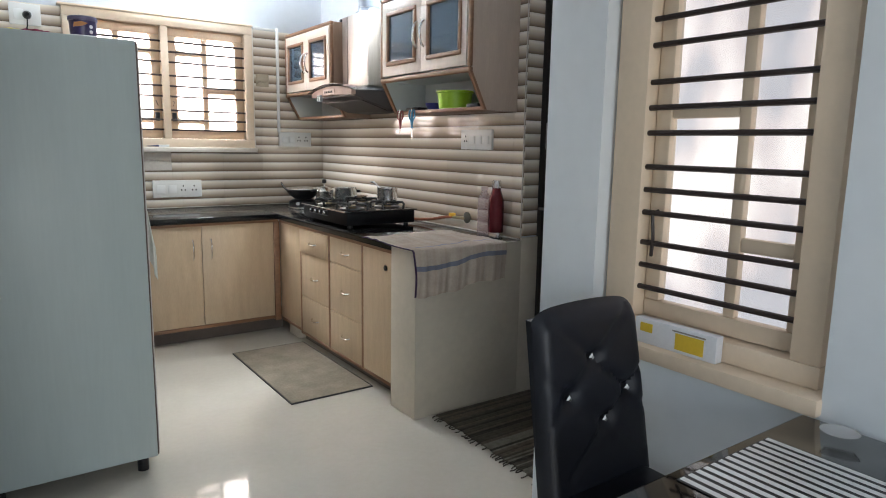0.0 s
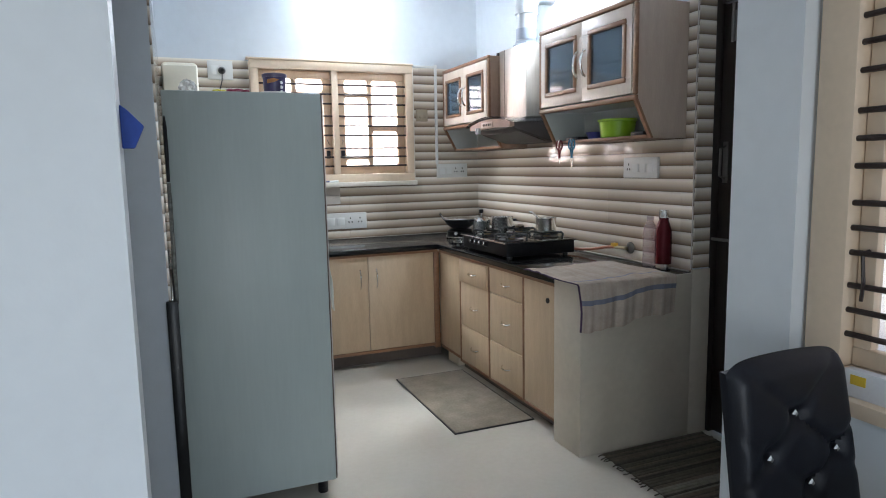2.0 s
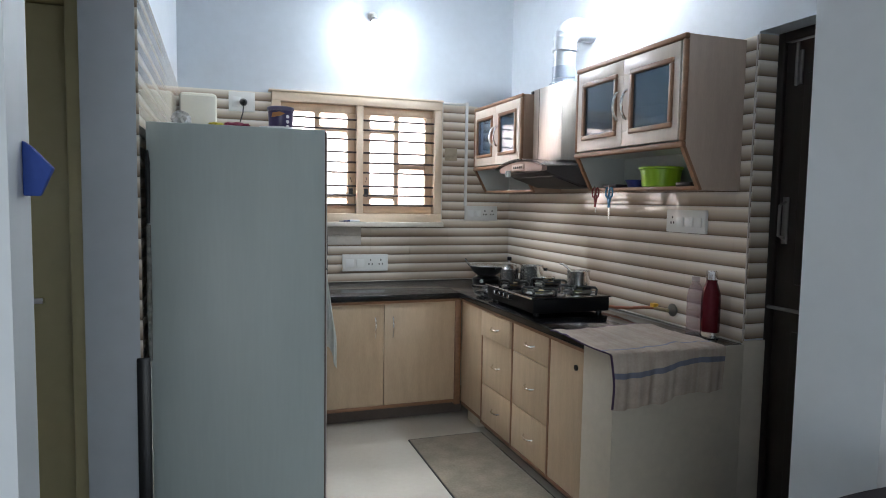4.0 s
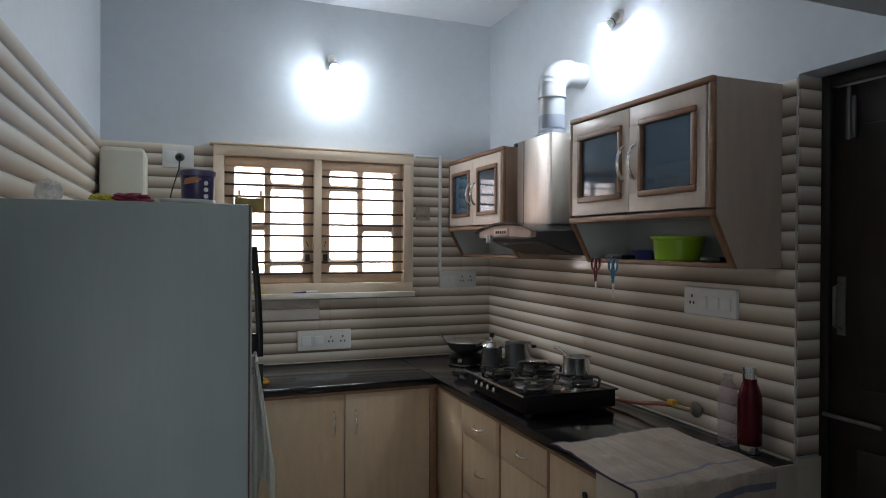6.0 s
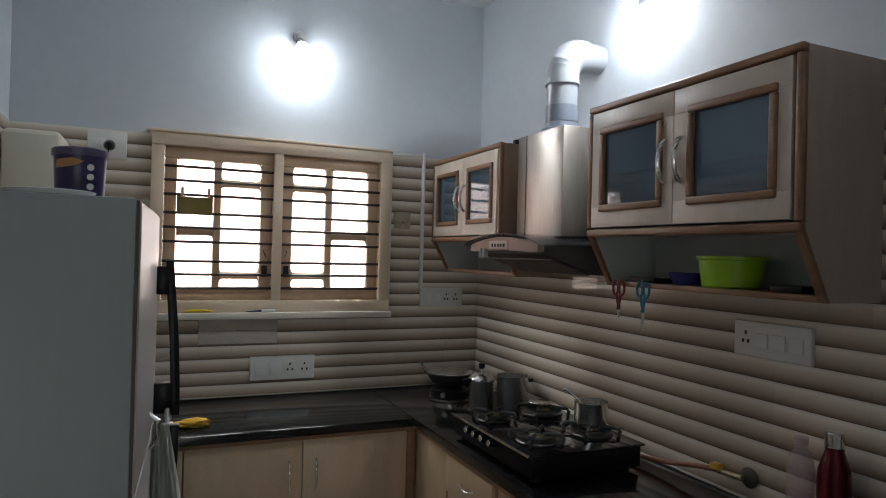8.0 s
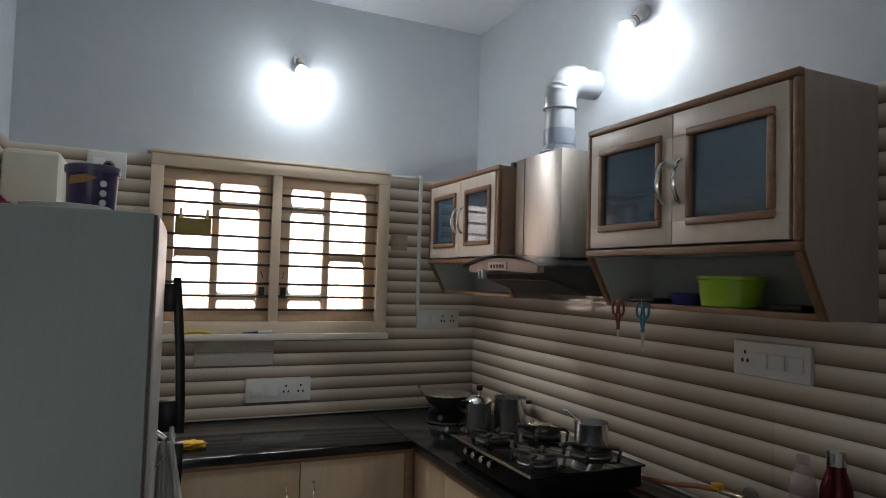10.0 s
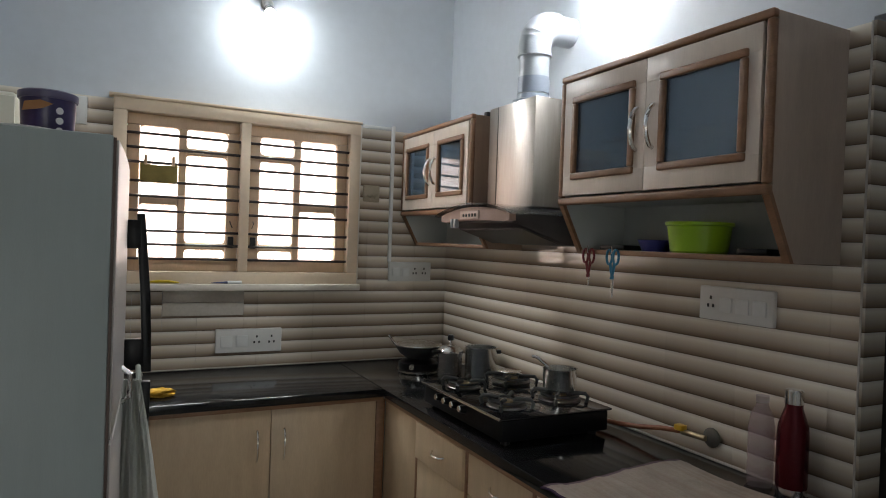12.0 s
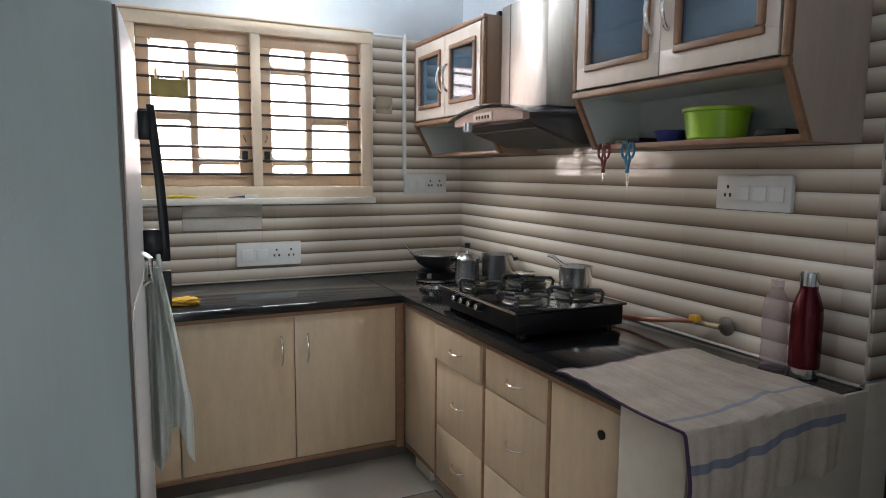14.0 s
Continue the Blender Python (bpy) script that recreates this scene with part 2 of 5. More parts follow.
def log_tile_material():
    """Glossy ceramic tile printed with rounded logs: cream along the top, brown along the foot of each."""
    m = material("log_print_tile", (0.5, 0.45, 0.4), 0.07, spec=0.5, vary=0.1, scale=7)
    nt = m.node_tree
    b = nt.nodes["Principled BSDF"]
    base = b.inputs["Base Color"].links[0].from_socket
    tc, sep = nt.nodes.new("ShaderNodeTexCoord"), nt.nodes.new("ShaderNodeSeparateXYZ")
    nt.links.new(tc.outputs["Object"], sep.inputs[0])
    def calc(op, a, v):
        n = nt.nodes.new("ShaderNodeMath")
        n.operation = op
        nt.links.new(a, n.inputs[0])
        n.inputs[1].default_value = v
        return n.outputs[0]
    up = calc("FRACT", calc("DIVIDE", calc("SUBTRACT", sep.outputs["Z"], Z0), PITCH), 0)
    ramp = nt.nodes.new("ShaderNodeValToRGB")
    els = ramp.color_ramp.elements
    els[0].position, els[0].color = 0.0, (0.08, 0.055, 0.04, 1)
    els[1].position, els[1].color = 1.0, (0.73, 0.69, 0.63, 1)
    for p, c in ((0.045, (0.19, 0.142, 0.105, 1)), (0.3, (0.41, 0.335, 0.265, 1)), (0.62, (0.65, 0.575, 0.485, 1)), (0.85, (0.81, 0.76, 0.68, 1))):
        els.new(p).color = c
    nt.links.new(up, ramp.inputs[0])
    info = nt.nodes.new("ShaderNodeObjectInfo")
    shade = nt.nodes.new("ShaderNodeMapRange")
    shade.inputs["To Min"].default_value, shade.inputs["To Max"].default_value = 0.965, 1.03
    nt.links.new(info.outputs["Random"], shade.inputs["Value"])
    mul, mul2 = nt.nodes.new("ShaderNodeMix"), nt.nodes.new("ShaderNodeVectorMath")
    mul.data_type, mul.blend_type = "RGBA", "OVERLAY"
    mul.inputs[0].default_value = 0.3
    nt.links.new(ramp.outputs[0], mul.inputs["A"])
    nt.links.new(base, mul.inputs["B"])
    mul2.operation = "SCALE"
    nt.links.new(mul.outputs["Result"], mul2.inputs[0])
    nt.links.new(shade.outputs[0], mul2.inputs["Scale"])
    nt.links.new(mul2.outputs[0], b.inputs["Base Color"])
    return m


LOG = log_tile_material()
PLAIN_TILE = material("plain_border_tile", (0.56, 0.51, 0.45), 0.2, vary=0.15, scale=9)


def cut(rects, hole):
    """Rectangles (u0, u1, v0, v1) less a hole."""
    out = []
    a, b, c, d = hole
    for u0, u1, v0, v1 in rects:
        if u1 <= a or u0 >= b or v1 <= c or v0 >= d:
            out.append((u0, u1, v0, v1))
            continue
        if u0 < a: out.append((u0, a, v0, v1))
        if u1 > b: out.append((b, u1, v0, v1))
        m0, m1 = max(u0, a), min(u1, b)
        if v0 < c: out.append((m0, m1, v0, c))
        if v1 > d: out.append((m0, m1, d, v1))
    return out


def tile_mesh(rect, place):
    """One tile: each log slightly proud between sunk joints. place maps (u, v, out) into the room."""
    u0, u1, v0, v1 = rect
    u0, u1, v0, v1 = u0 + 0.0003, u1 - 0.0003, v0 + 0.0003, v1 - 0.0004
    levels = [(v0, 0.0)]
    k = math.floor((v0 - Z0) / PITCH + 1e-6)
    v = v0
    while v < v1 - 1e-4:
        lo, hi = Z0 + k * PITCH, Z0 + (k + 1) * PITCH
        for f in (0.06, 0.3, 0.7, 0.94, 1.0):
            w = lo + f * PITCH
            if v + 1e-4 < w < v1 - 1e-4:
                levels.append((w, 0.0003 * math.sin(math.pi * f) ** 0.6 if 0 < f < 1 else 0.0))
                v = w
        k += 1
        if hi >= v1:
            break
    f = ((v1 - Z0) / PITCH) % 1
    levels.append((v1, 0.0003 * math.sin(math.pi * f) ** 0.6))
    bm = bmesh.new()
    front = [[bm.verts.new(place(u, w, 0.008 + o)) for w, o in levels] for u in (u0, u1)]
    back = [[bm.verts.new(place(u, w, 0.0)) for w in (v0, v1)] for u in (u0, u1)]
    for i in range(len(levels) - 1):
        bm.faces.new((front[0][i], front[1][i], front[1][i + 1], front[0][i + 1]))
    for side in (0, 1):
        bm.faces.new(front[side] + [back[side][1], back[side][0]])
    bm.faces.new((front[0][0], front[1][0], back[1][0], back[0][0]))
    bm.faces.new((front[0][-1], front[1][-1], back[1][1], back[0][1]))
    bmesh.ops.recalc_face_normals(bm, faces=bm.faces)
    return bm


def tiled(parent, u_from, u_to, v_from, v_to, place, holes=(), start=0.0, lift=0.0):
    v_from, v_to = v_from - lift, v_to - lift
    n = int((u_to - u_from - start) / TW) + 2
    for i in range(-1, n):
        for j in range(8):
            u0, u1 = max(u_from, u_from + start + i * TW), min(u_to, u_from + start + (i + 1) * TW)
            v0, v1 = max(v_from, Z0 + j * TH), min(v_to, Z0 + (j + 1) * TH)
            if u1 - u0 < 0.01 or v1 - v0 < 0.008:
                continue
            rects = [(u0, u1, v0, v1)]
            for hole in holes:
                rects = cut(rects, hole)
            for r in rects:
                if r[1] - r[0] > 0.008 and r[3] - r[2] > 0.008:
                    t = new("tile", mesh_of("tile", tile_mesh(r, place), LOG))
                    t.parent = parent
                    t.location.z = lift


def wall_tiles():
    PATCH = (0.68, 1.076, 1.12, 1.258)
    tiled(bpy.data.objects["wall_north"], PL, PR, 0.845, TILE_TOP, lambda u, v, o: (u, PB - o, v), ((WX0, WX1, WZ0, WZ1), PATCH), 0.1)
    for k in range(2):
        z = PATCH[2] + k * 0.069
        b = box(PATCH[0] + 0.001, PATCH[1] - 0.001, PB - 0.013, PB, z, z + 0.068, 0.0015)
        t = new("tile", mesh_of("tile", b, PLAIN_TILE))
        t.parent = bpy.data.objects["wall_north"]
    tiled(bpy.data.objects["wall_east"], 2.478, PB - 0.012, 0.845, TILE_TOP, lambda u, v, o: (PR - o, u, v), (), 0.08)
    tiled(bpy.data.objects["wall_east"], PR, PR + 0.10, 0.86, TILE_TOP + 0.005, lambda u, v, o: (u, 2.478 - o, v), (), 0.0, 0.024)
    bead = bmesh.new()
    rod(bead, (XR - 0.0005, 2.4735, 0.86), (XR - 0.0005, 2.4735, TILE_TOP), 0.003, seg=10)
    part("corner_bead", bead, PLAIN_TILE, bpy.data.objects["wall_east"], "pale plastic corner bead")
    back_line = bmesh.new()
    slab(back_line, XR - 0.012, XR + 0.002, 2.485, YB - 0.006, 0.8455, 0.853, 0.003)
    slab(back_line, XL + 0.002, XR - 0.013, YB - 0.012, YB + 0.002, 0.8455, 0.853, 0.003)
    part("cream_line", back_line, PLAIN_TILE, bpy.data.objects["worktop"], "thin cream line along the worktop's back")
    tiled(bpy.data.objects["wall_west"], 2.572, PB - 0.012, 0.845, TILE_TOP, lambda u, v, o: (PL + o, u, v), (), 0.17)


# ---- kitchen window ----
# Leaf wood toned browner than the frame, with its backlit shade included.
LEAF = material("window_leaf_shaded_wood", (0.60, 0.42, 0.28), 0.4, vary=0.12, scale=5, stretch=(4, 4, 1))
SILLWHITE = material("pale_stone_sill", (0.74, 0.68, 0.60), 0.3, vary=0.1, scale=8)
IRON = material("dark_iron_bar", (0.03, 0.018, 0.016), 0.45, vary=0.3, scale=30)


def frame_bm(x0, x1, z0, z1, y0, y1, w, bevel=0.004):
    """A rectangular frame in the x-z plane."""
    bm = bmesh.new()
    slab(bm, x0, x1, y0, y1, z0, z0 + w, bevel)
    slab(bm, x0, x1, y0, y1, z1 - w, z1, bevel)
    slab(bm, x0, x0 + w, y0 + 0.001, y1 - 0.001, z0 + w, z1 - w, bevel)
    slab(bm, x1 - w, x1, y0 + 0.001, y1 - 0.001, z0 + w, z1 - w, bevel)
    return bm


BAR_Z = (0.118, 0.206, 0.295, 0.411, 0.502, 0.593, 0.716, 0.80, 0.888)


def kitchen_window():
    w = thing("window_1", (1.058, PB, WZ0), "cream painted wooden window with iron bars and bright panes", "window")
    tagged(w, kind="structure")
    yf = 4.885
    part("window_frame", frame_bm(WX0, WX1, WZ0 + 0.03, WZ1, yf, yf + 0.10, 0.06), CREAM, w)
    part("mullion", box(1.03, 1.078, yf + 0.002, yf + 0.10, 1.348, 2.12, 0.004), CREAM, w)
    part("window_sill", box(WX0 - 0.01, WX1 + 0.012, yf - 0.03, PB + 0.05, WZ0 - 0.004, WZ0 + 0.03, 0.005), SILLWHITE, w)
    part("cornice", box(WX0 - 0.02, WX1 + 0.004, yf - 0.012, PB - 0.001, WZ1, WZ1 + 0.014, 0.003), CREAM, w)
    # Cut tile edge, coloured pale to carry the sunlight on it.
    part("edge_strip", box(WX1 + 0.001, WX1 + 0.014, yf + 0.02, PB - 0.001, WZ0 + 0.031, WZ1 - 0.004, 0.003), SILLWHITE, w, "cut tile edge beside the frame, pale for sunlight on it")
    z0, z1 = 1.325, 2.112
    for x0, x1, three in ((0.50, 1.03, 1), (1.078, 1.616, 0)):
        ya, yb = yf + 0.045, yf + 0.085
        leaf = part("casement", frame_bm(x0 + 0.0008, x1 - 0.0008, z0 + 0.0235, z1 + 0.0072, ya, yb, 0.058, 0.006), LEAF, w)
        mid = (x0 + x1) / 2 - 0.01
        a, b = x0 + 0.062, x1 - 0.062
        part("muntin", box(mid - 0.018, mid + 0.018, ya + 0.006, yb - 0.004, z0 + 0.08, z1 - 0.05, 0.005), LEAF, leaf)
        for k, (c0, c1) in enumerate(((a, mid - 0.018), (mid + 0.018, b))):
            cuts = (1.95, 1.475) if k == three else (1.695,)
            for z in cuts:
                part("muntin", box(c0, c1, ya + 0.007, yb - 0.005, z - 0.018, z + 0.018, 0.005), LEAF, leaf)
            edges = [z1 - 0.05] + [e for z in cuts for e in (z + 0.017, z - 0.017)] + [z0 + 0.081]
            bm = bmesh.new()
            for hi, lo in zip(edges[::2], edges[1::2]):
                for cx, sx in ((c0 - 0.001, 1), (c1 + 0.001, -1)):
                    for cz, sz in ((hi, -1), (lo, 1)):
                        fan = [(cx, cz)] + [(cx + sx * 0.02 * (1 - math.sin(q)), cz + sz * 0.02 * (1 - math.cos(q))) for q in (0, math.pi / 6, math.pi / 3, math.pi / 2)]
                        va, vb = [[bm.verts.new((px, y, pz)) for px, pz in fan] for y in (ya + 0.009, yb - 0.008)]
                        bm.faces.new(va)
                        bm.faces.new(vb[::-1])
                        for q in range(5):
                            bm.faces.new((va[q], va[(q + 1) % 5], vb[(q + 1) % 5], vb[q]))
            bmesh.ops.recalc_face_normals(bm, faces=bm.faces)
            part("corner_bead", bm, LEAF, leaf)
        p = part("pane", box(a - 0.006, b + 0.006, yb - 0.014, yb - 0.010, z0 + 0.05, z1 - 0.05), PANE, leaf)
        p.visible_shadow = False
        part("latch", box(x1 - 0.05 if three else x0 + 0.015, x1 - 0.02 if three else x0 + 0.045, ya - 0.012, ya, 1.47, 1.53, 0.004), BLACK, leaf)
        part("hook", tube([(x1 - 0.04 if three else x0 + 0.03, ya, 1.61), (x1 - 0.04 if three else x0 + 0.03, ya - 0.02, 1.60), (x1 - 0.03 if three else x0 + 0.02, ya - 0.02, 1.575)], 0.003, 6), IRON, leaf)
        for f in BAR_Z:
            z = 2.112 - 0.79 * f
            part("bar", rod(bmesh.new(), (x0 - 0.012, yf + 0.022, z), (x1 + 0.012, yf + 0.022, z), 0.0068, seg=8), IRON, w)


kitchen_window()


# ---- dining window ----
def dining_window():
    y0, y1, z0, z1, x = 0.598, 1.235, 0.79, 2.14, 1.49
    w = thing("window_2", (x, 0.9, z0), "cream painted window with black iron bars and hazy panes", "window")
    tagged(w, kind="structure")
    bm = bmesh.new()
    slab(bm, x, x + 0.10, y0, y1, z0, z0 + 0.055, 0.004)
    slab(bm, x, x + 0.10, y0, y1, z1 - 0.055, z1, 0.004)
    slab(bm, x + 0.001, x + 0.10, y0, y0 + 0.072, z0 + 0.055, z1 - 0.055, 0.004)
    slab(bm, x + 0.001, x + 0.10, y1 - 0.105, y1, z0 + 0.055, z1 - 0.055, 0.004)
    part("window_frame", bm, CREAM, w)
    part("window_sill", box(1.425, x + 0.03, y0 - 0.03, y1 + 0.005, 0.748, z0, 0.006), CREAM, w)
    a, b, c, d = y0 + 0.074, y1 - 0.108, z0 + 0.058, z1 - 0.058
    xa, xb = x + 0.045, x + 0.08
    bm = bmesh.new()
    slab(bm, xa, xb, a, b, c, c + 0.05, 0.005)
    slab(bm, xa, xb, a, b, d - 0.05, d, 0.005)
    slab(bm, xa + 0.001, xb - 0.001, a, a + 0.035, c + 0.05, d - 0.05, 0.005)
    slab(bm, xa + 0.001, xb - 0.001, b - 0.05, b, c + 0.05, d - 0.05, 0.005)
    leaf = part("casement", bm, CREAM, w)
    part("muntin", box(xa + 0.004, xb - 0.004, 0.845, 0.878, c + 0.05, d - 0.05, 0.005), CREAM, leaf)
    part("muntin", box(xa + 0.005, xb - 0.005, 0.878, b - 0.05, 1.42, 1.452, 0.005), CREAM, leaf)
    part("muntin", box(xa + 0.005, xb - 0.005, a + 0.035, 0.845, 1.075, 1.112, 0.005), CREAM, leaf)
    p = part("pane", box(xb - 0.014, xb - 0.010, a + 0.02, b - 0.02, c + 0.04, d - 0.04), PANE, leaf)
    p.visible_shadow = False
    for z in (0.937, 1.002, 1.068, 1.155, 1.22, 1.285, 1.38, 1.45, 1.52, 1.62, 1.69, 1.755, 1.855, 1.92, 1.985):
        part("bar", rod(bmesh.new(), (x + 0.022, y0 + 0.05, z), (x + 0.022, y1 - 0.095, z), 0.008, seg=8), IRON, w)
    part("latch", tube([(xa, b - 0.03, 1.16), (xa - 0.025, b - 0.03, 1.155), (xa - 0.03, b - 0.04, 1.08), (xa - 0.02, b - 0.03, 1.03)], 0.005, 6), IRON, w, "black iron casement stay")


dining_window()


# ---- base cabinets ----
CHROME = material("chrome_handle", (0.75, 0.74, 0.72), 0.18, 1.0, vary=0.05, scale=8)
CEMENT = material("pale_painted_cement", (0.52, 0.46, 0.37), 0.55, vary=0.12, scale=3, bump=0.15, bump_scale=50)
# Kick board coloured dark to hold the shade of its recess.
SHADOWBOARD = material("shaded_kick_board", (0.10, 0.075, 0.06), 0.6, vary=0.2, scale=6)
LINER = material("pale_laminate_lining", (0.50, 0.53, 0.52), 0.4, vary=0.06, scale=4)


def arch_handle(parent, a, b, out, r=0.0045):
    """A bowed pull between two feet, standing out along the vector out."""
    a, b, o = Vector(a), Vector(b), Vector(out)
    pts = [a + (b - a) * t + o * math.sin(math.pi * min(1, max(0, t))) ** 0.55 for t in (0.0, 0.05, 0.15, 0.3, 0.5, 0.7, 0.85, 0.95, 1.0)]
    return part("handle", tube(pts, r, 8), CHROME, parent, "chrome bow handle")


FX = 1.618          # front of the doors along the east counter


def front_panel(name, parent, y0, y1, z0, z1, proud=0.0):
    ob = part(name, box(FX - proud, FX + 0.018 - proud, y0 + 0.002, y1 - 0.002, z0 + 0.002, z1 - 0.002, 0.002), LAMINATE, parent)
    return ob


def drawer_unit(y0, y1, splits, label, ajar=False):
    c = thing("drawer_cabinet", (1.93, (y0 + y1) / 2, 0.075), label, "cabinet", "east base cabinets")
    part("body", box(FX + 0.02, XR - 0.02, y0 + 0.001, y1 - 0.001, 0.075, 0.79), LAMINATE, c)
    part("stile", box(FX - 0.002, FX + 0.02, y0, y0 + 0.017, 0.075, 0.79, 0.003), WOOD, c)
    part("rail", box(FX - 0.002, FX + 0.02, y0 + 0.017, y1, 0.075, 0.092, 0.003), WOOD, c)
    zs = [0.787] + list(splits) + [0.093]
    for top, low in zip(zs, zs[1:]):
        px = 0.012 if ajar and top > 0.7 else 0.0
        d = front_panel("drawer_front", c, y0 + 0.018, y1, low, top, px)
        ym, zm = (y0 + y1) / 2, low + (top - low) * 0.5
        arch_handle(d, (FX - px, ym - 0.05, zm), (FX - px, ym + 0.05, zm), (-0.022, 0, -0.006))
    return c


drawer_unit(3.462, 3.89, (0.632, 0.335), "pale laminate cabinet of three drawers with teak edging", True)
drawer_unit(3.04, 3.46, (0.632, 0.335), "pale laminate drawer cabinet with chrome handles under the stove")

door_unit = thing("door_cabinet", (1.93, 2.86, 0.075), "pale laminate cabinet with one door and a black lock", "cabinet", "east base cabinets")
part("body", box(FX + 0.02, XR - 0.02, 2.69, 3.038, 0.075, 0.79), LAMINATE, door_unit)
part("stile", box(FX - 0.002, FX + 0.02, 2.69, 2.706, 0.075, 0.79, 0.003), WOOD, door_unit)
part("rail", box(FX - 0.002, FX + 0.02, 2.706, 3.038, 0.075, 0.09, 0.003), WOOD, door_unit)
one_door = front_panel("door", door_unit, 2.707, 3.038, 0.092, 0.787)
part("lock", rod(bmesh.new(), (FX + 0.004, 2.79, 0.703), (FX - 0.006, 2.79, 0.703), 0.014, seg=16), BLACK, one_door, "round black lock")

corner = thing("corner_cabinet", (1.75, 4.07, 0.075), "narrow pale laminate corner panel with teak edges", "cabinet", "east base cabinets")
part("panel", box(FX, FX + 0.018, 3.908, 4.255, 0.11, 0.787, 0.002), LAMINATE, corner)
part("stile", box(FX - 0.002, FX + 0.02, 3.891, 3.907, 0.075, 0.79, 0.003), WOOD, corner)
part("body", box(FX + 0.02, 2.2, 3.892, 4.23, 0.10, 0.79), LAMINATE, corner)
part("rail", box(FX - 0.002, FX + 0.02, 3.908, 4.236, 0.09, 0.108, 0.003), WOOD, corner)
solid("plinth_block", box(1.65, 1.80, 4.02, 4.20, 0.0, 0.098, 0.006), CEMENT, "pale painted cement block under the corner cabinet", "plinth")

FY = 4.258


def cupboard(x0, x1, label):
    c = thing("cupboard", ((x0 + x1) / 2, 4.6, 0.10), label, "cabinet", "window base cabinets")
    part("body", box(x0 + 0.001, x1 - 0.001, FY + 0.02, YB - 0.02, 0.10, 0.79), LAMINATE, c)
    part("rail", box(x0, x1, FY - 0.002, FY + 0.02, 0.10, 0.122, 0.003), WOOD, c)
    mid = (x0 + x1) / 2
    for a, b, hx in ((x0, mid, mid - 0.058), (mid, x1, mid + 0.058)):
        d = part("door", box(a + 0.002, b - 0.002, FY, FY + 0.018, 0.124, 0.787, 0.002), LAMINATE, c)
        arch_handle(d, (hx, FY, 0.565), (hx, FY, 0.70), (0, -0.024, 0))
    return c


cupboard(0.60, 1.572, "pale laminate double cupboard with bow handles below the window")
cupboard(-0.13, 0.598, "pale laminate cupboard half hidden behind the fridge")
solid("corner_post", box(1.573, FX - 0.003, FY - 0.004, FY + 0.05, 0.085, 0.79, 0.003), WOOD, "teak corner post between the cabinets", "post")
solid("kick_board", box(-0.13, 1.66, 4.35, 4.37, 0.0, 0.10), SHADOWBOARD, "recessed kick board under the cupboards, dark with painted shade", "kick board")
solid("kick_board", box(1.69, 1.71, 2.69, 4.0, 0.0, 0.075), SHADOWBOARD, "recessed kick board under the drawers, dark with painted shade", "kick board")
counter_end = structure("wall_counter_end", box(1.597, XR + 0.012, 2.472, 2.688, 0.0, 0.80), CEMENT, "pale painted end wall carrying the counter", "counter wall")
part("facing", box(1.590, 1.5968, 2.461, 2.688, 0.0, 0.843, 0.001), CEMENT, counter_end)
part("facing", box(1.597, XR - 0.002, 2.461, 2.4718, 0.0, 0.843, 0.001), CEMENT, counter_end)
part("facing", box(XR - 0.0018, PR + 0.102, 2.461, 2.4718, 0.0, 0.858, 0.001), CEMENT, counter_end)

top = thing("worktop", (1.9, 4.5, 0.805), "polished black granite worktop on teak edging", "worktop")
part("slab", box(1.598, XR + 0.002, 2.473, YB, 0.807, 0.845, 0.004), GRANITE, top)
part("slab", box(PL + 0.013, 1.597, 4.236, YB, 0.807, 0.845, 0.004), GRANITE, top)
part("edging", box(1.606, 1.63, 2.69, 4.245, 0.788, 0.806, 0.003), WOOD, top, "teak edge strip")
part("edging", box(-0.13, 1.605, 4.246, 4.27, 0.788, 0.806, 0.003), WOOD, top, "teak edge strip")


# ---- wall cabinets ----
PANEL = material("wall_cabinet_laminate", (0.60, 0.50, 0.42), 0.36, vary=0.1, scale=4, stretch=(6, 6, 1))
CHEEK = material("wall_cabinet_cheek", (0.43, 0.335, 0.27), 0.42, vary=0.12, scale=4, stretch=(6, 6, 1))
# Dark copy of the side laminate: the corner cabinet's shadow is in its colour.
SIDE_SHADED = material("wall_cabinet_side_shaded", (0.30, 0.20, 0.14), 0.4, vary=0.14, scale=4, stretch=(6, 6, 1))
CABGLASS = glassy("cabinet_glass_blue_sheen", (0.05, 0.09, 0.13), 0.22, 0.05, 1.85)
# Soft blue mottling in the base colour stands in for the room's reflection.
_g = CABGLASS.node_tree
_gn, _gr, _gc = _g.nodes.new("ShaderNodeTexNoise"), _g.nodes.new("ShaderNodeValToRGB"), _g.nodes.new("ShaderNodeTexCoord")
_gn.inputs["Scale"].default_value, _gn.inputs["Detail"].default_value = 3.0, 2
_gr.color_ramp.elements[0].position, _gr.color_ramp.elements[0].color = 0.35, (0.045, 0.085, 0.13, 1)
_gr.color_ramp.elements[1].position, _gr.color_ramp.elements[1].color = 0.7, (0.085, 0.145, 0.20, 1)
_g.links.new(_gc.outputs["Object"], _gn.inputs["Vector"])
_g.links.new(_gn.outputs[0], _gr.inputs[0])
_g.links.new(_gr.outputs[0], _g.nodes["Principled BSDF"].inputs["Base Color"])


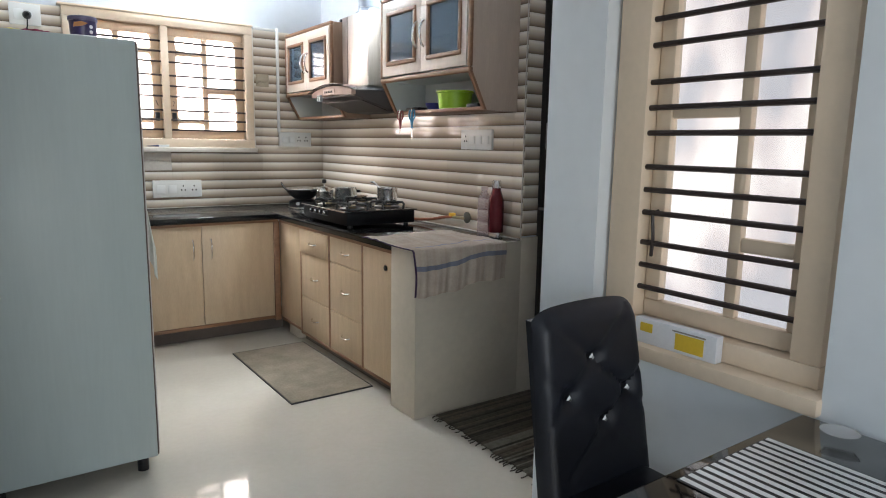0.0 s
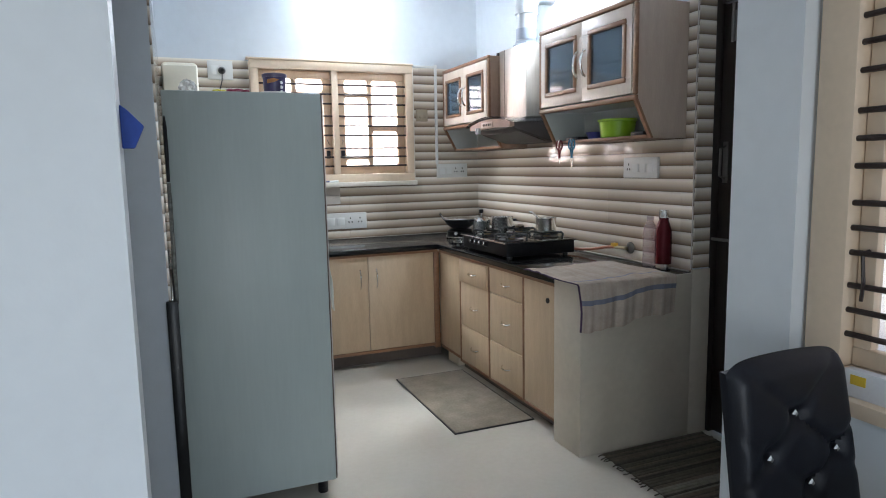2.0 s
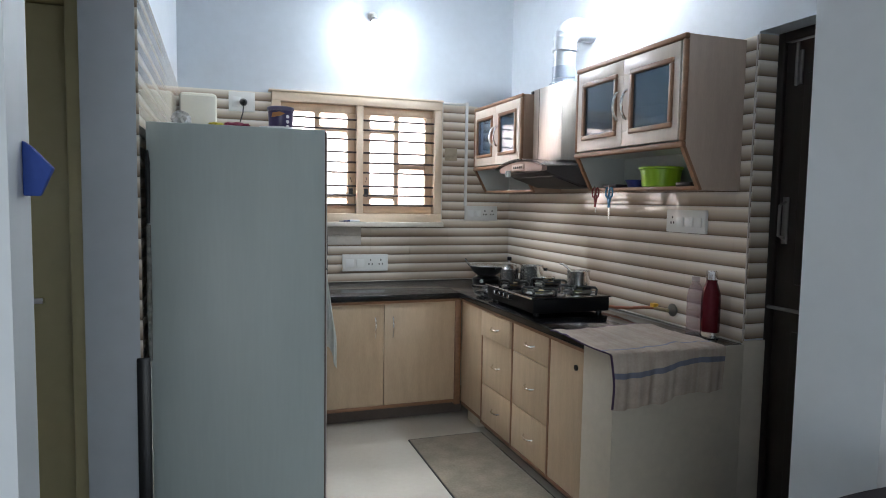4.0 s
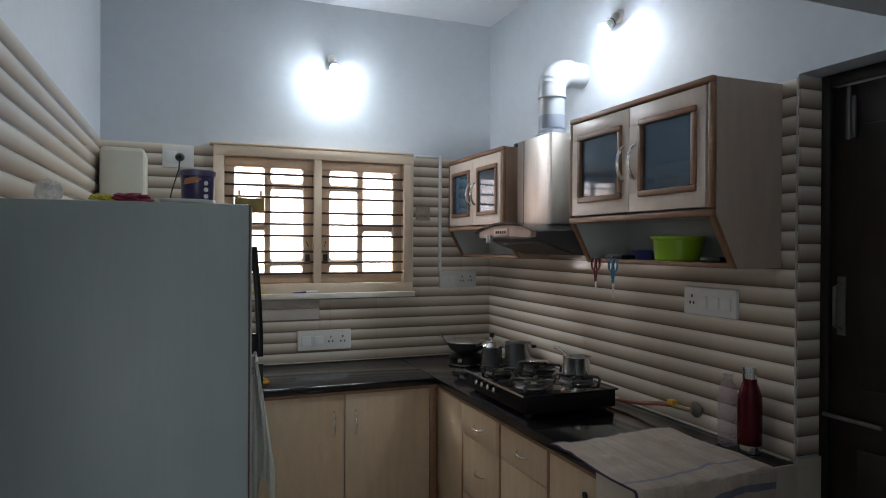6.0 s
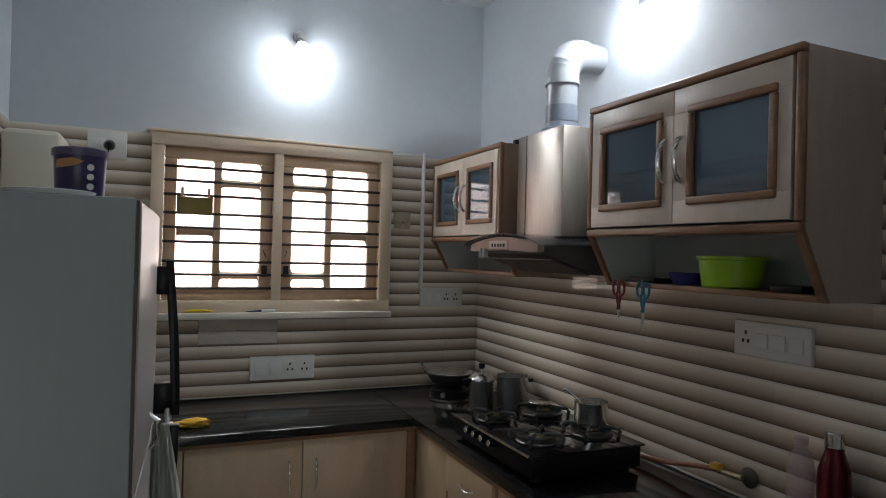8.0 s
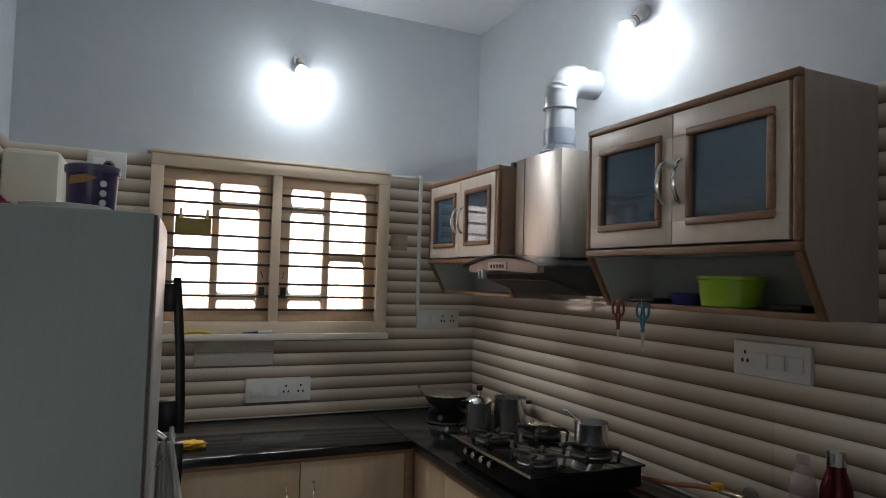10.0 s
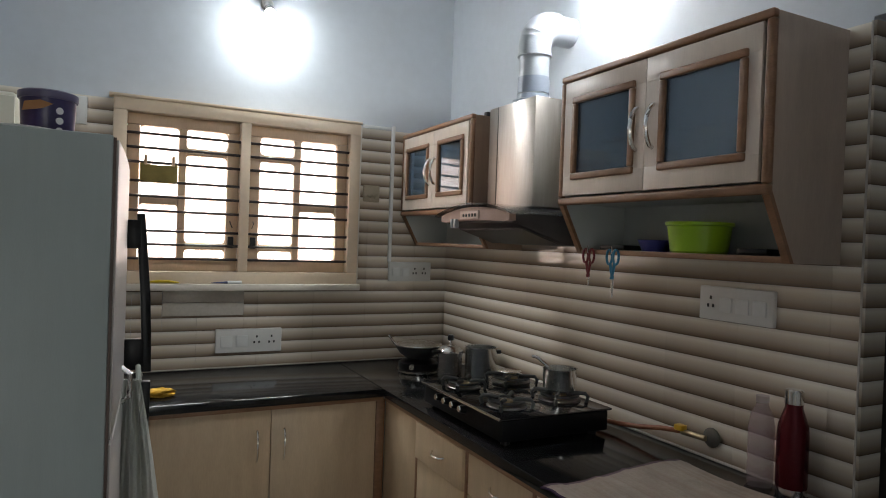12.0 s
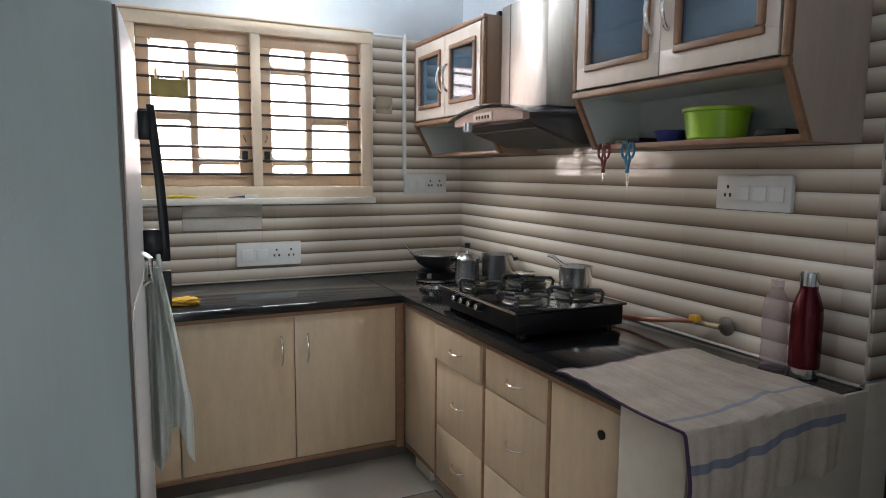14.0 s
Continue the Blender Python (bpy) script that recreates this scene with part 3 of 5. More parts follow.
def wall_cabinet(y0, y1, xf, label, side, tilt=False, zt=2.166, zb=1.69):
    """A glazed two-door cabinet with an open shelf below between slanted cheeks."""
    zs = 1.515
    c = thing("wall_cabinet", (XR, (y0 + y1) / 2, zs), label, "cabinet", "wall cabinets")
    cheek = [(xf + 0.02, zt), (XR, zt), (XR, zs), (xf + 0.115, zs), (xf + 0.02, zb)]
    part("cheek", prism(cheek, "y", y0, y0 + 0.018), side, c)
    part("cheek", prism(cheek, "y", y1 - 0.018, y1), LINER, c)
    edge = [(xf + 0.018, zb), (xf + 0.002, zb), (xf + 0.10, zs), (xf + 0.114, zs)]
    part("cheek_edge", prism(edge, "y", y0 - 0.002, y0 + 0.02), WOOD, c)
    part("cheek_edge", prism(edge, "y", y1 - 0.02, y1 + 0.002), WOOD, c)
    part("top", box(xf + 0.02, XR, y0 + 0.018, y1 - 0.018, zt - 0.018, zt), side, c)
    part("bottom", box(xf + 0.02, XR, y0 + 0.018, y1 - 0.018, zb, zb + 0.018), LINER, c)
    part("back", box(XR - 0.008, XR, y0 + 0.018, y1 - 0.018, zs + 0.018, zt - 0.018), LINER, c)
    part("inner_shelf", box(xf + 0.06, XR - 0.009, y0 + 0.019, y1 - 0.019, 1.91, 1.925), LINER, c)
    part("open_shelf", box(xf + 0.10, XR, y0 + 0.019, y1 - 0.019, zs, zs + 0.018, 0.003), WOOD, c, "teak open shelf board")
    rail = bmesh.new()
    slab(rail, xf - 0.004, xf + 0.022, y0 - 0.003, y1 + 0.003, zt - 0.02, zt + 0.004, 0.008, 3)
    slab(rail, xf - 0.004, xf + 0.022, y0 - 0.003, y1 + 0.003, zb - 0.008, zb + 0.02, 0.008, 3)
    slab(rail, xf - 0.003, xf + 0.021, y0 - 0.003, y0 + 0.021, zb + 0.02, zt - 0.02, 0.008, 3)
    slab(rail, xf - 0.003, xf + 0.021, y1 - 0.021, y1 + 0.003, zb + 0.02, zt - 0.02, 0.008, 3)
    part("face_frame", rail, WOOD, c, "rounded teak face frame")
    mid, a, b, z0, z1 = (y0 + y1) / 2, y0 + 0.0265, y1 - 0.0265, zb + 0.0255, zt - 0.0255
    for p, q, hy in ((a, mid - 0.0015, mid - 0.035), (mid + 0.0015, b, mid + 0.035)):
        g0, g1 = (p + 0.055, q - 0.075) if hy < mid else (p + 0.06, q - 0.065)
        h0, h1 = z0 + 0.072, z1 - 0.075
        bm = bmesh.new()
        slab(bm, xf - 0.004, xf + 0.014, p, q, z0, h0, 0.002)
        slab(bm, xf - 0.004, xf + 0.014, p, q, h1, z1, 0.002)
        slab(bm, xf - 0.0035, xf + 0.0135, p, g0, h0, h1)
        slab(bm, xf - 0.0035, xf + 0.0135, g1, q, h0, h1)
        d = part("door", bm, PANEL, c)
        skew = 0.024 if tilt and hy < mid else 0.0
        bm = bmesh.new()
        for q0, q1, r0, r1 in ((g0 - 0.016, g1 + 0.016, h0 - 0.016, h0 + 0.008), (g0 - 0.016, g1 + 0.016, h1 - 0.008, h1 + 0.016),
                               (g0 - 0.016, g0 + 0.008, h0 + 0.008, h1 - 0.008), (g1 - 0.008, g1 + 0.016, h0 + 0.008, h1 - 0.008)):
            slab(bm, xf - 0.014, xf + 0.002, q0, q1, r0, r1, 0.006, 3)
        part("moulding", bm, WOOD, d, "teak glazing bead")
        part("glass", prism([(xf + 0.001 + skew, g0 - 0.006), (xf + 0.005 + skew, g0 - 0.006), (xf + 0.005 - skew / 6, g1 + 0.006), (xf + 0.001 - skew / 6, g1 + 0.006)], "z", h0 - 0.01, h1 + 0.01), CABGLASS, d, "dark reflecting glass, bluish room reflection in its colour")
        zm = (z0 + z1) / 2 - 0.01
        arch_handle(d, (xf - 0.004, hy, zm - 0.068), (xf - 0.004, hy, zm + 0.068), (-0.031, 0, 0), 0.0072)
    return c


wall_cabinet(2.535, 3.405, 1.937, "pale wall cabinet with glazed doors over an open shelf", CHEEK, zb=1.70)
wall_cabinet(4.11, 4.925, 1.95, "glazed wall cabinet with teak frame in the kitchen corner", SIDE_SHADED, True, zt=2.15)


# ---- cooker hood ----
GLASSDARK = glassy("smoked_canopy_glass", (0.02, 0.022, 0.025), 0.4, 0.12, 1.3)
HOODDARK = material("dark_hood_enamel", (0.045, 0.036, 0.034), 0.55, vary=0.2, scale=9)
HOODFACE = material("satin_hood_panel", (0.42, 0.29, 0.24), 0.6, 0.0, vary=0.12, scale=12, spec=0.15)
HOODINSET = material("hood_switch_panel", (0.55, 0.42, 0.36), 0.55, vary=0.1, scale=12, spec=0.2)
PVC = material("grey_pvc_pipe", (0.36, 0.38, 0.41), 0.35, vary=0.06, scale=6)
PVCDARK = material("grey_pvc_joint", (0.22, 0.25, 0.30), 0.4, vary=0.08, scale=6)
PLATE = material("white_switch_plastic", (0.72, 0.71, 0.68), 0.3, vary=0.04, scale=8)


def cooker_hood():
    h = thing("cooker_hood", (2.1, 3.85, 1.56), "stainless steel cooker hood with curved glass canopy over the stove", "cooker hood")
    part("duct_cover", box(1.985, XR, 3.645, 4.01, 1.70, 2.158, 0.006), STEEL, h)
    part("duct_seam", box(1.9835, 1.9855, 3.93, 3.935, 1.70, 2.155), HOODDARK, h)
    # bowed glass sheet
    bm, n = bmesh.new(), 16
    for k in range(n):
        def at(i, x, up):
            t = i / n
            return (x, 3.51 + 0.66 * t, 1.655 + 0.05 * math.sin(math.pi * t) ** 0.8 + up)
        xa, xb = 1.80, 2.20
        lo = [bm.verts.new(at(k + d, x, 0)) for d, x in ((0, xa), (1, xa), (1, xb), (0, xb))]
        hi = [bm.verts.new(at(k + d, x, 0.006)) for d, x in ((0, xa), (1, xa), (1, xb), (0, xb))]
        bm.faces.new(lo[::-1]); bm.faces.new(hi)
        bm.faces.new((lo[0], lo[1], hi[1], hi[0])); bm.faces.new((lo[2], lo[3], hi[3], hi[2]))
    bmesh.ops.remove_doubles(bm, verts=bm.verts, dist=1e-5)
    part("canopy_glass", bm, GLASSDARK, h, "smoked bowed glass canopy")
    # front panel with curved upper edge
    ys = [3.55 + 0.58 * i / 14 for i in range(15)]
    upper = [(y, 1.648 + 0.046 * math.sin(math.pi * (y - 3.51) / 0.66) ** 0.8) for y in ys]
    lower = [(y, 1.632 + 0.012 * math.sin(math.pi * (y - 3.51) / 0.66)) for y in reversed(ys)]
    lower = [(y, z - 0.006 if 3.56 < y < 4.12 else z) for y, z in lower]
    panel = part("control_panel", prism(upper + lower, "x", 1.815, 1.845), HOODFACE, h, "steel control panel")
    for k in range(5):
        y = 3.80 + 0.025 * k
        part("button", box(1.8055, 1.812, y, y + 0.012, 1.652, 1.666, 0.002), BLACK, panel)
    part("switch_box", box(1.809, 1.816, 3.78, 3.94, 1.643, 1.678, 0.002), HOODINSET, panel)
    part("lamp_switch", box(1.80, 1.82, 3.965, 3.985, 1.605, 1.645, 0.003), PVC, panel)
    part("lamp_switch", box(1.80, 1.82, 4.0, 4.015, 1.605, 1.645, 0.003), PVC, panel)
    body = [(1.846, 1.66), (2.24, 1.69), (2.24, 1.54), (2.10, 1.545), (1.846, 1.625)]
    part("filter_body", prism(body, "y", 3.56, 4.12, 0.004), HOODDARK, h, "dark enamelled filter housing")
    part("baffle_filter", prism([(1.90, 1.606), (2.08, 1.549), (2.08, 1.544), (1.90, 1.601)], "y", 3.58, 4.10), HOODDARK, h)
    return h


cooker_hood()
solid("cable_clip", box(2.03, 2.055, 4.112, 4.14, 2.15, 2.172, 0.003), BLACK, "small black cable clip on the wall cabinet", "clip")

pipe = thing("exhaust_pipe", (2.09, 3.81, 2.158), "grey plastic exhaust pipe bending into the wall", "pipe")
PX, PY, PRAD = 2.077, 3.80, 0.066
part("collar", lathe([(0.09, 0), (0.09, 0.01), (0.075, 0.016), (0.0715, 0.035)], 28, (PX, PY, 2.158)), PVCDARK, pipe)
part("riser", rod(bmesh.new(), (PX, PY, 2.19), (PX, PY, 2.40), PRAD, seg=28), PVC, pipe)
part("sleeve", rod(bmesh.new(), (PX, PY, 2.20), (PX, PY, 2.27), PRAD + 0.004, seg=28), PVCDARK, pipe)
arc = [(PX + 0.085 - 0.085 * math.cos(a), PY, 2.415 + 0.085 * math.sin(a)) for a in [math.pi / 2 * i / 8 for i in range(9)]]
part("elbow", tube([(PX, PY, 2.37)] + arc + [(PX + 0.105, PY, 2.50)], PRAD + 0.006, 28), PVC, pipe)
part("outlet", rod(bmesh.new(), (PX + 0.08, PY, 2.50), (PR + 0.01, PY, 2.50), PRAD, seg=28), PVC, pipe)
part("rim", rod(bmesh.new(), (PX, PY, 2.362), (PX, PY, 2.374), PRAD + 0.009, seg=28), PVC, pipe)


# ---- fridge ----
TRIMBROWN = material("brown_door_gasket", (0.10, 0.06, 0.045), 0.5, vary=0.2, scale=20)
DOORFACE = material("pale_fridge_door", (0.55, 0.51, 0.49), 0.3, vary=0.04, scale=4)
WHITEPL = material("white_plastic", (0.75, 0.75, 0.73), 0.3, vary=0.04, scale=10)


def fridge():
    f = thing("fridge", (0.17, 2.9, 0.0), "tall grey fridge with black handle, seen from its side", "fridge")
    y0, y1 = 2.615, 3.20
    part("body", box(-0.139, 0.4495, y0, y1, 0.065, 1.696, 0.004), FRIDGE, f)
    part("gasket", box(0.4495, 0.454, y0 + 0.003, y1 - 0.006, 0.07, 1.692), TRIMBROWN, f, "brown door gasket")
    for z0, z1 in ((0.075, 1.19), (1.198, 1.688)):
        face = [(0.4545, y0 + 0.003), (0.457, y0 + 0.0005)]
        for i in range(9):
            t = i / 8
            face.append((0.458 + 0.027 * t + 0.003 * math.sin(math.pi * t), y0 + 0.002 + (y1 - y0 - 0.004) * t))
        face += [(0.4545, y1)]
        part("door", prism(face, "z", z0, z1, 0.0008), DOORFACE, f)
    bow = [(0.520, 1.583), (0.529, 1.48), (0.536, 1.39), (0.541, 1.28), (0.542, 1.206), (0.521, 1.206), (0.519, 1.29), (0.514, 1.40), (0.507, 1.49), (0.502, 1.583)]
    h = part("handle", prism(bow, "y", y1 - 0.075, y1 - 0.05, 0.002), BLACK, f, "long black bowed handle")
    part("bracket", box(0.482, 0.512, y1 - 0.076, y1 - 0.048, 1.50, 1.568, 0.003), BLACK, h)
    part("bracket", box(0.482, 0.525, y1 - 0.076, y1 - 0.048, 1.212, 1.285, 0.003), BLACK, h)
    low = [(x, 2.388 - z) for x, z in bow[::-1]]
    h2 = part("handle", prism(low, "y", y1 - 0.075, y1 - 0.05, 0.002), BLACK, f, "long black bowed handle")
    part("bracket", box(0.482, 0.525, y1 - 0.076, y1 - 0.048, 1.103, 1.176, 0.003), BLACK, h2)
    part("bracket", box(0.482, 0.512, y1 - 0.076, y1 - 0.048, 0.82, 0.888, 0.003), BLACK, h2)
    part("pull", tube([(0.472, 2.97, 1.175), (0.492, 2.97, 1.185), (0.494, 2.97, 1.235), (0.474, 2.97, 1.25)], 0.006, 10), CHROME, f, "small grey pull")
    for x in (-0.09, 0.40):
        for y in (y0 + 0.05, y1 - 0.06):
            part("foot", rod(bmesh.new(), (x, y, 0.0), (x, y, 0.068), 0.022, seg=14), BLACK, f)
    return f


fridge()


# ---- stove ----
IRONCAST = material("cast_iron", (0.018, 0.018, 0.018), 0.5, vary=0.3, scale=40, bump=0.2, bump_scale=200)
STOVEGLASS = material("black_stove_glass", (0.010, 0.010, 0.011), 0.08, vary=0.3, scale=20)
POTSTEEL = material("polished_steel", (0.88, 0.87, 0.85), 0.22, 1.0, vary=0.08, scale=10, stretch=(1, 1, 8))
STOVEBODY = material("black_stove_enamel", (0.006, 0.006, 0.007), 0.45, spec=0.2, vary=0.3, scale=20)
DRIP = material("stained_drip_steel", (0.13, 0.12, 0.11), 0.3, 1.0, vary=0.3, scale=20)
BRASS = material("burner_brass", (0.45, 0.36, 0.22), 0.35, 1.0, vary=0.2, scale=30)
SX0, SX1, SY0, SY1, SZ = 1.635, 2.12, 3.275, 3.915, 0.947


def burner(parent, x, y, r):
    part("drip_ring", lathe([(r * 0.62, 0), (r * 0.98, 0.001), (r, 0.004), (r * 0.95, 0.007), (r * 0.6, 0.003)], 28, (x, y, SZ)), DRIP, parent, "shiny drip ring")
    part("burner_cap", lathe([(r * 0.3, 0), (r * 0.34, 0.014), (r * 0.30, 0.02), (r * 0.1, 0.021), (0, 0.021)], 20, (x, y, SZ + 0.003)), BRASS, parent)
    g = part("pan_support", lathe([(r * 0.86, 0.018), (r * 0.92, 0.018), (r * 0.92, 0.025), (r * 0.86, 0.025), (r * 0.86, 0.018)], 24, (x, y, SZ)), IRONCAST, parent, "cast iron pan support")
    for k in range(4):
        a = math.pi / 4 + k * math.pi / 2
        c, s = math.cos(a), math.sin(a)
        part("prong", tube([(x + c * r * 1.25, y + s * r * 1.25, SZ), (x + c * r * 1.32, y + s * r * 1.32, SZ + 0.02), (x + c * r * 1.2, y + s * r * 1.2, SZ + 0.032),
                            (x + c * r * 0.75, y + s * r * 0.75, SZ + 0.032), (x + c * r * 0.4, y + s * r * 0.4, SZ + 0.028)], 0.0075, 8), IRONCAST, g)


def stove():
    s = thing("gas_stove", (1.88, 3.6, 0.845), "black glass-topped gas stove with four burners", "stove")
    part("body", box(SX0 + 0.012, SX1 - 0.008, SY0 + 0.012, SY1 - 0.012, 0.862, SZ - 0.009, 0.006), STOVEBODY, s)
    part("top", box(SX0, SX1, SY0, SY1, SZ - 0.009, SZ, 0.003), STOVEGLASS, s)
    part("front_trim", box(SX0 - 0.002, SX0 + 0.004, SY0 + 0.01, SY1 - 0.01, SZ - 0.008, SZ + 0.001, 0.001), CHROME, s, "thin chrome front trim")
    for y in (3.49, 3.555, 3.62, 3.685):
        k = part("knob", rod(bmesh.new(), (SX0 + 0.014, y + 0.06, 0.915), (SX0 - 0.012, y + 0.06, 0.918), 0.017, 0.014, 20), BLACK, s)
        part("knob_cap", rod(bmesh.new(), (SX0 - 0.012, y + 0.06, 0.918), (SX0 - 0.015, y + 0.06, 0.918), 0.012, 0.011, 18), CHROME, k)
    for x, y, r in ((1.755, 3.43, 0.075), (2.01, 3.45, 0.082), (1.755, 3.755, 0.07), (2.0, 3.775, 0.085)):
        burner(s, x, y, r)
    for x in (SX0 + 0.05, SX1 - 0.05):
        for y in (SY0 + 0.05, SY1 - 0.05):
            part("foot", rod(bmesh.new(), (x, y, 0.845), (x, y, 0.864), 0.016, seg=12), BLACK, s)


stove()


def pot(name, x, y, z, r, hgt, label, lid=False):
    p = thing(name, (x, y, z), label, "pot")
    part("body", lathe([(0, 0), (r * 0.93, 0), (r, 0.012), (r, hgt - 0.006), (r * 1.05, hgt), (r * 1.05, hgt + 0.003), (r * 0.97, hgt + 0.001), (r * 0.965, 0.012), (0, 0.008)], 40, (x, y, z)), POTSTEEL, p)
    return p


milk_pot = pot("milk_pot", 2.02, 3.465, SZ + 0.034, 0.064, 0.083, "small steel milk pot with a ladle on the stove")
part("ladle", tube([(2.015, 3.48, SZ + 0.05), (1.995, 3.50, SZ + 0.115), (1.965, 3.54, SZ + 0.15), (1.95, 3.555, SZ + 0.153)], [0.006, 0.006, 0.007, 0.006], 8), POTSTEEL, milk_pot)

plate = thing("steel_plate", (2.0, 3.79, SZ + 0.034), "small steel lid lying on a burner", "lid")
part("rim", lathe([(0, 0.004), (0.035, 0.004), (0.05, 0.012), (0.052, 0.013), (0.05, 0.015), (0.035, 0.008), (0, 0.008)], 32, (2.0, 3.79, SZ + 0.033)), POTSTEEL, plate)

cooker = thing("pressure_cooker", (1.99, 4.325, 0.845), "steel pressure cooker with a black weight on its lid", "cooker")
part("body", lathe([(0, 0), (0.056, 0), (0.062, 0.014), (0.062, 0.13), (0.066, 0.138), (0.066, 0.145)], 40, (1.99, 4.325, 0.845)), POTSTEEL, cooker)
part("lid", lathe([(0.065, 0.145), (0.065, 0.15), (0.048, 0.168), (0.02, 0.176), (0, 0.177)], 40, (1.99, 4.325, 0.845)), POTSTEEL, cooker)
part("stem", rod(bmesh.new(), (1.99, 4.325, 1.02), (1.99, 4.325, 1.045), 0.007, seg=12), CHROME, cooker)
part("weight", lathe([(0.014, 0), (0.016, 0.004), (0.016, 0.022), (0.012, 0.027), (0, 0.028)], 18, (1.99, 4.325, 1.045)), BLACK, cooker, "black pressure weight")
part("handle", box(1.875, 1.92, 4.285, 4.31, 0.985, 1.005, 0.007), BLACK, cooker)

tall_pot = pot("cooking_pot", 2.135, 4.265, 0.845, 0.08, 0.168, "steel cooking pot standing in the corner")
part("handle", box(2.215, 2.25, 4.25, 4.28, 0.975, 0.995, 0.006), BLACK, tall_pot)

WKX, WKY = 1.93, 4.575
stand = thing("burner_stand", (WKX, WKY, 0.845), "small black single burner stove in the corner", "stove")
part("body", lathe([(0.10, 0.012), (0.105, 0.02), (0.105, 0.05), (0.085, 0.062), (0.05, 0.066), (0, 0.066)], 32, (WKX, WKY, 0.845)), BLACK, stand)
part("base_ring", lathe([(0.108, 0.0), (0.112, 0.002), (0.112, 0.012), (0.10, 0.013)], 32, (WKX, WKY, 0.845)), CHROME, stand)
part("knob", rod(bmesh.new(), (WKX - 0.07, WKY - 0.08, 0.885), (WKX - 0.085, WKY - 0.10, 0.885), 0.014, seg=14), CHROME, stand)

wok = thing("wok", (WKX, WKY, 0.911), "black wok with steel lid and two handles", "wok")
part("bowl", lathe([(0, 0.0), (0.06, 0.003), (0.10, 0.03), (0.128, 0.07), (0.132, 0.075), (0.128, 0.077), (0.095, 0.034), (0, 0.01)], 40, (WKX, WKY, 0.911)), IRONCAST, wok)
part("lid", lathe([(0.126, 0.0775), (0.125, 0.081), (0.09, 0.09), (0.03, 0.096), (0, 0.097)], 40, (WKX, WKY, 0.911)), POTSTEEL, wok)
part("handle", tube([(WKX - 0.115, WKY + 0.03, 0.98), (WKX - 0.14, WKY + 0.035, 1.01), (WKX - 0.152, WKY + 0.045, 1.035), (WKX - 0.145, WKY + 0.07, 1.03), (WKX - 0.11, WKY + 0.065, 0.982)], 0.006, 8), CHROME, wok)
part("handle", box(WKX + 0.05, WKX + 0.085, WKY - 0.16, WKY - 0.105, 0.973, 0.99, 0.006), BLACK, wok)

# ---- gas tap and hose ----
tap = thing("gas_tap", (XR, 2.935, 0.917), "brass gas tap with orange hose on the tiled wall", "gas tap")
part("rosette", lathe([(0.033, 0), (0.033, 0.004), (0.02, 0.012), (0, 0.013)], 24), material("dull_metal", (0.14, 0.13, 0.11), 0.5, 0.6, vary=0.3, scale=20), tap)
bpy.data.objects["rosette"].matrix_parent_inverse = Matrix.Translation((-0.004, 0, 0.002)) @ Matrix.Rotation(radians(-90), 4, "Y")
part("valve", rod(bmesh.new(), (2.232, 2.945, 0.915), (2.225, 3.04, 0.913), 0.010, seg=12), BRASS, tap)
part("lever", box(2.205, 2.235, 3.025, 3.06, 0.918, 0.938, 0.004), material("yellow_plastic", (0.65, 0.36, 0.02), 0.4), tap, "yellow valve lever")
part("hose", tube([(2.225, 3.05, 0.913), (2.215, 3.12, 0.905), (2.20, 3.22, 0.885), (2.185, 3.32, 0.872), (2.165, 3.42, 0.868), (2.14, 3.5, 0.885)], 0.009, 10), material("orange_rubber_hose", (0.30, 0.09, 0.035), 0.5, vary=0.2, scale=30), tap, "orange rubber hose")

# ---- bottles ----
RED = material("metallic_red_enamel", (0.10, 0.005, 0.011), 0.2, 0.5, vary=0.1, scale=20)
bottle = thing("steel_bottle", (2.203, 2.618, 0.845), "tall dark red steel water bottle with chrome cap", "bottle")
C = (2.203, 2.618, 0.845)
part("body", lathe([(0.041, 0.03), (0.042, 0.036), (0.042, 0.178), (0.040, 0.205), (0.030, 0.238), (0.024, 0.256), (0.024, 0.268)], 32, C), RED, bottle)
part("base", lathe([(0.038, 0), (0.041, 0.003), (0.041, 0.03)], 32, C), CHROME, bottle, "bare steel base")
part("cap", lathe([(0.025, 0.268), (0.0255, 0.27), (0.025, 0.305), (0.022, 0.309), (0, 0.309)], 28, C), CHROME, bottle, "chrome screw cap")
PET = glassy("clear_pet_plastic", (0.58, 0.44, 0.46), 0.6, 0.08)
water = thing("plastic_bottle", (2.198, 2.715, 0.845), "clear pinkish plastic water bottle beside the steel one", "bottle")
C = (2.198, 2.715, 0.845)
part("body", lathe([(0.034, 0), (0.037, 0.005), (0.037, 0.07), (0.035, 0.077), (0.037, 0.084), (0.037, 0.178), (0.031, 0.215), (0.017, 0.242), (0.016, 0.254)], 28, C), PET, water)
part("cap", lathe([(0.0185, 0.25), (0.0185, 0.27), (0, 0.271)], 20, C), glassy("milky_cap", (0.6, 0.5, 0.48), 0.3, 0.3), water)


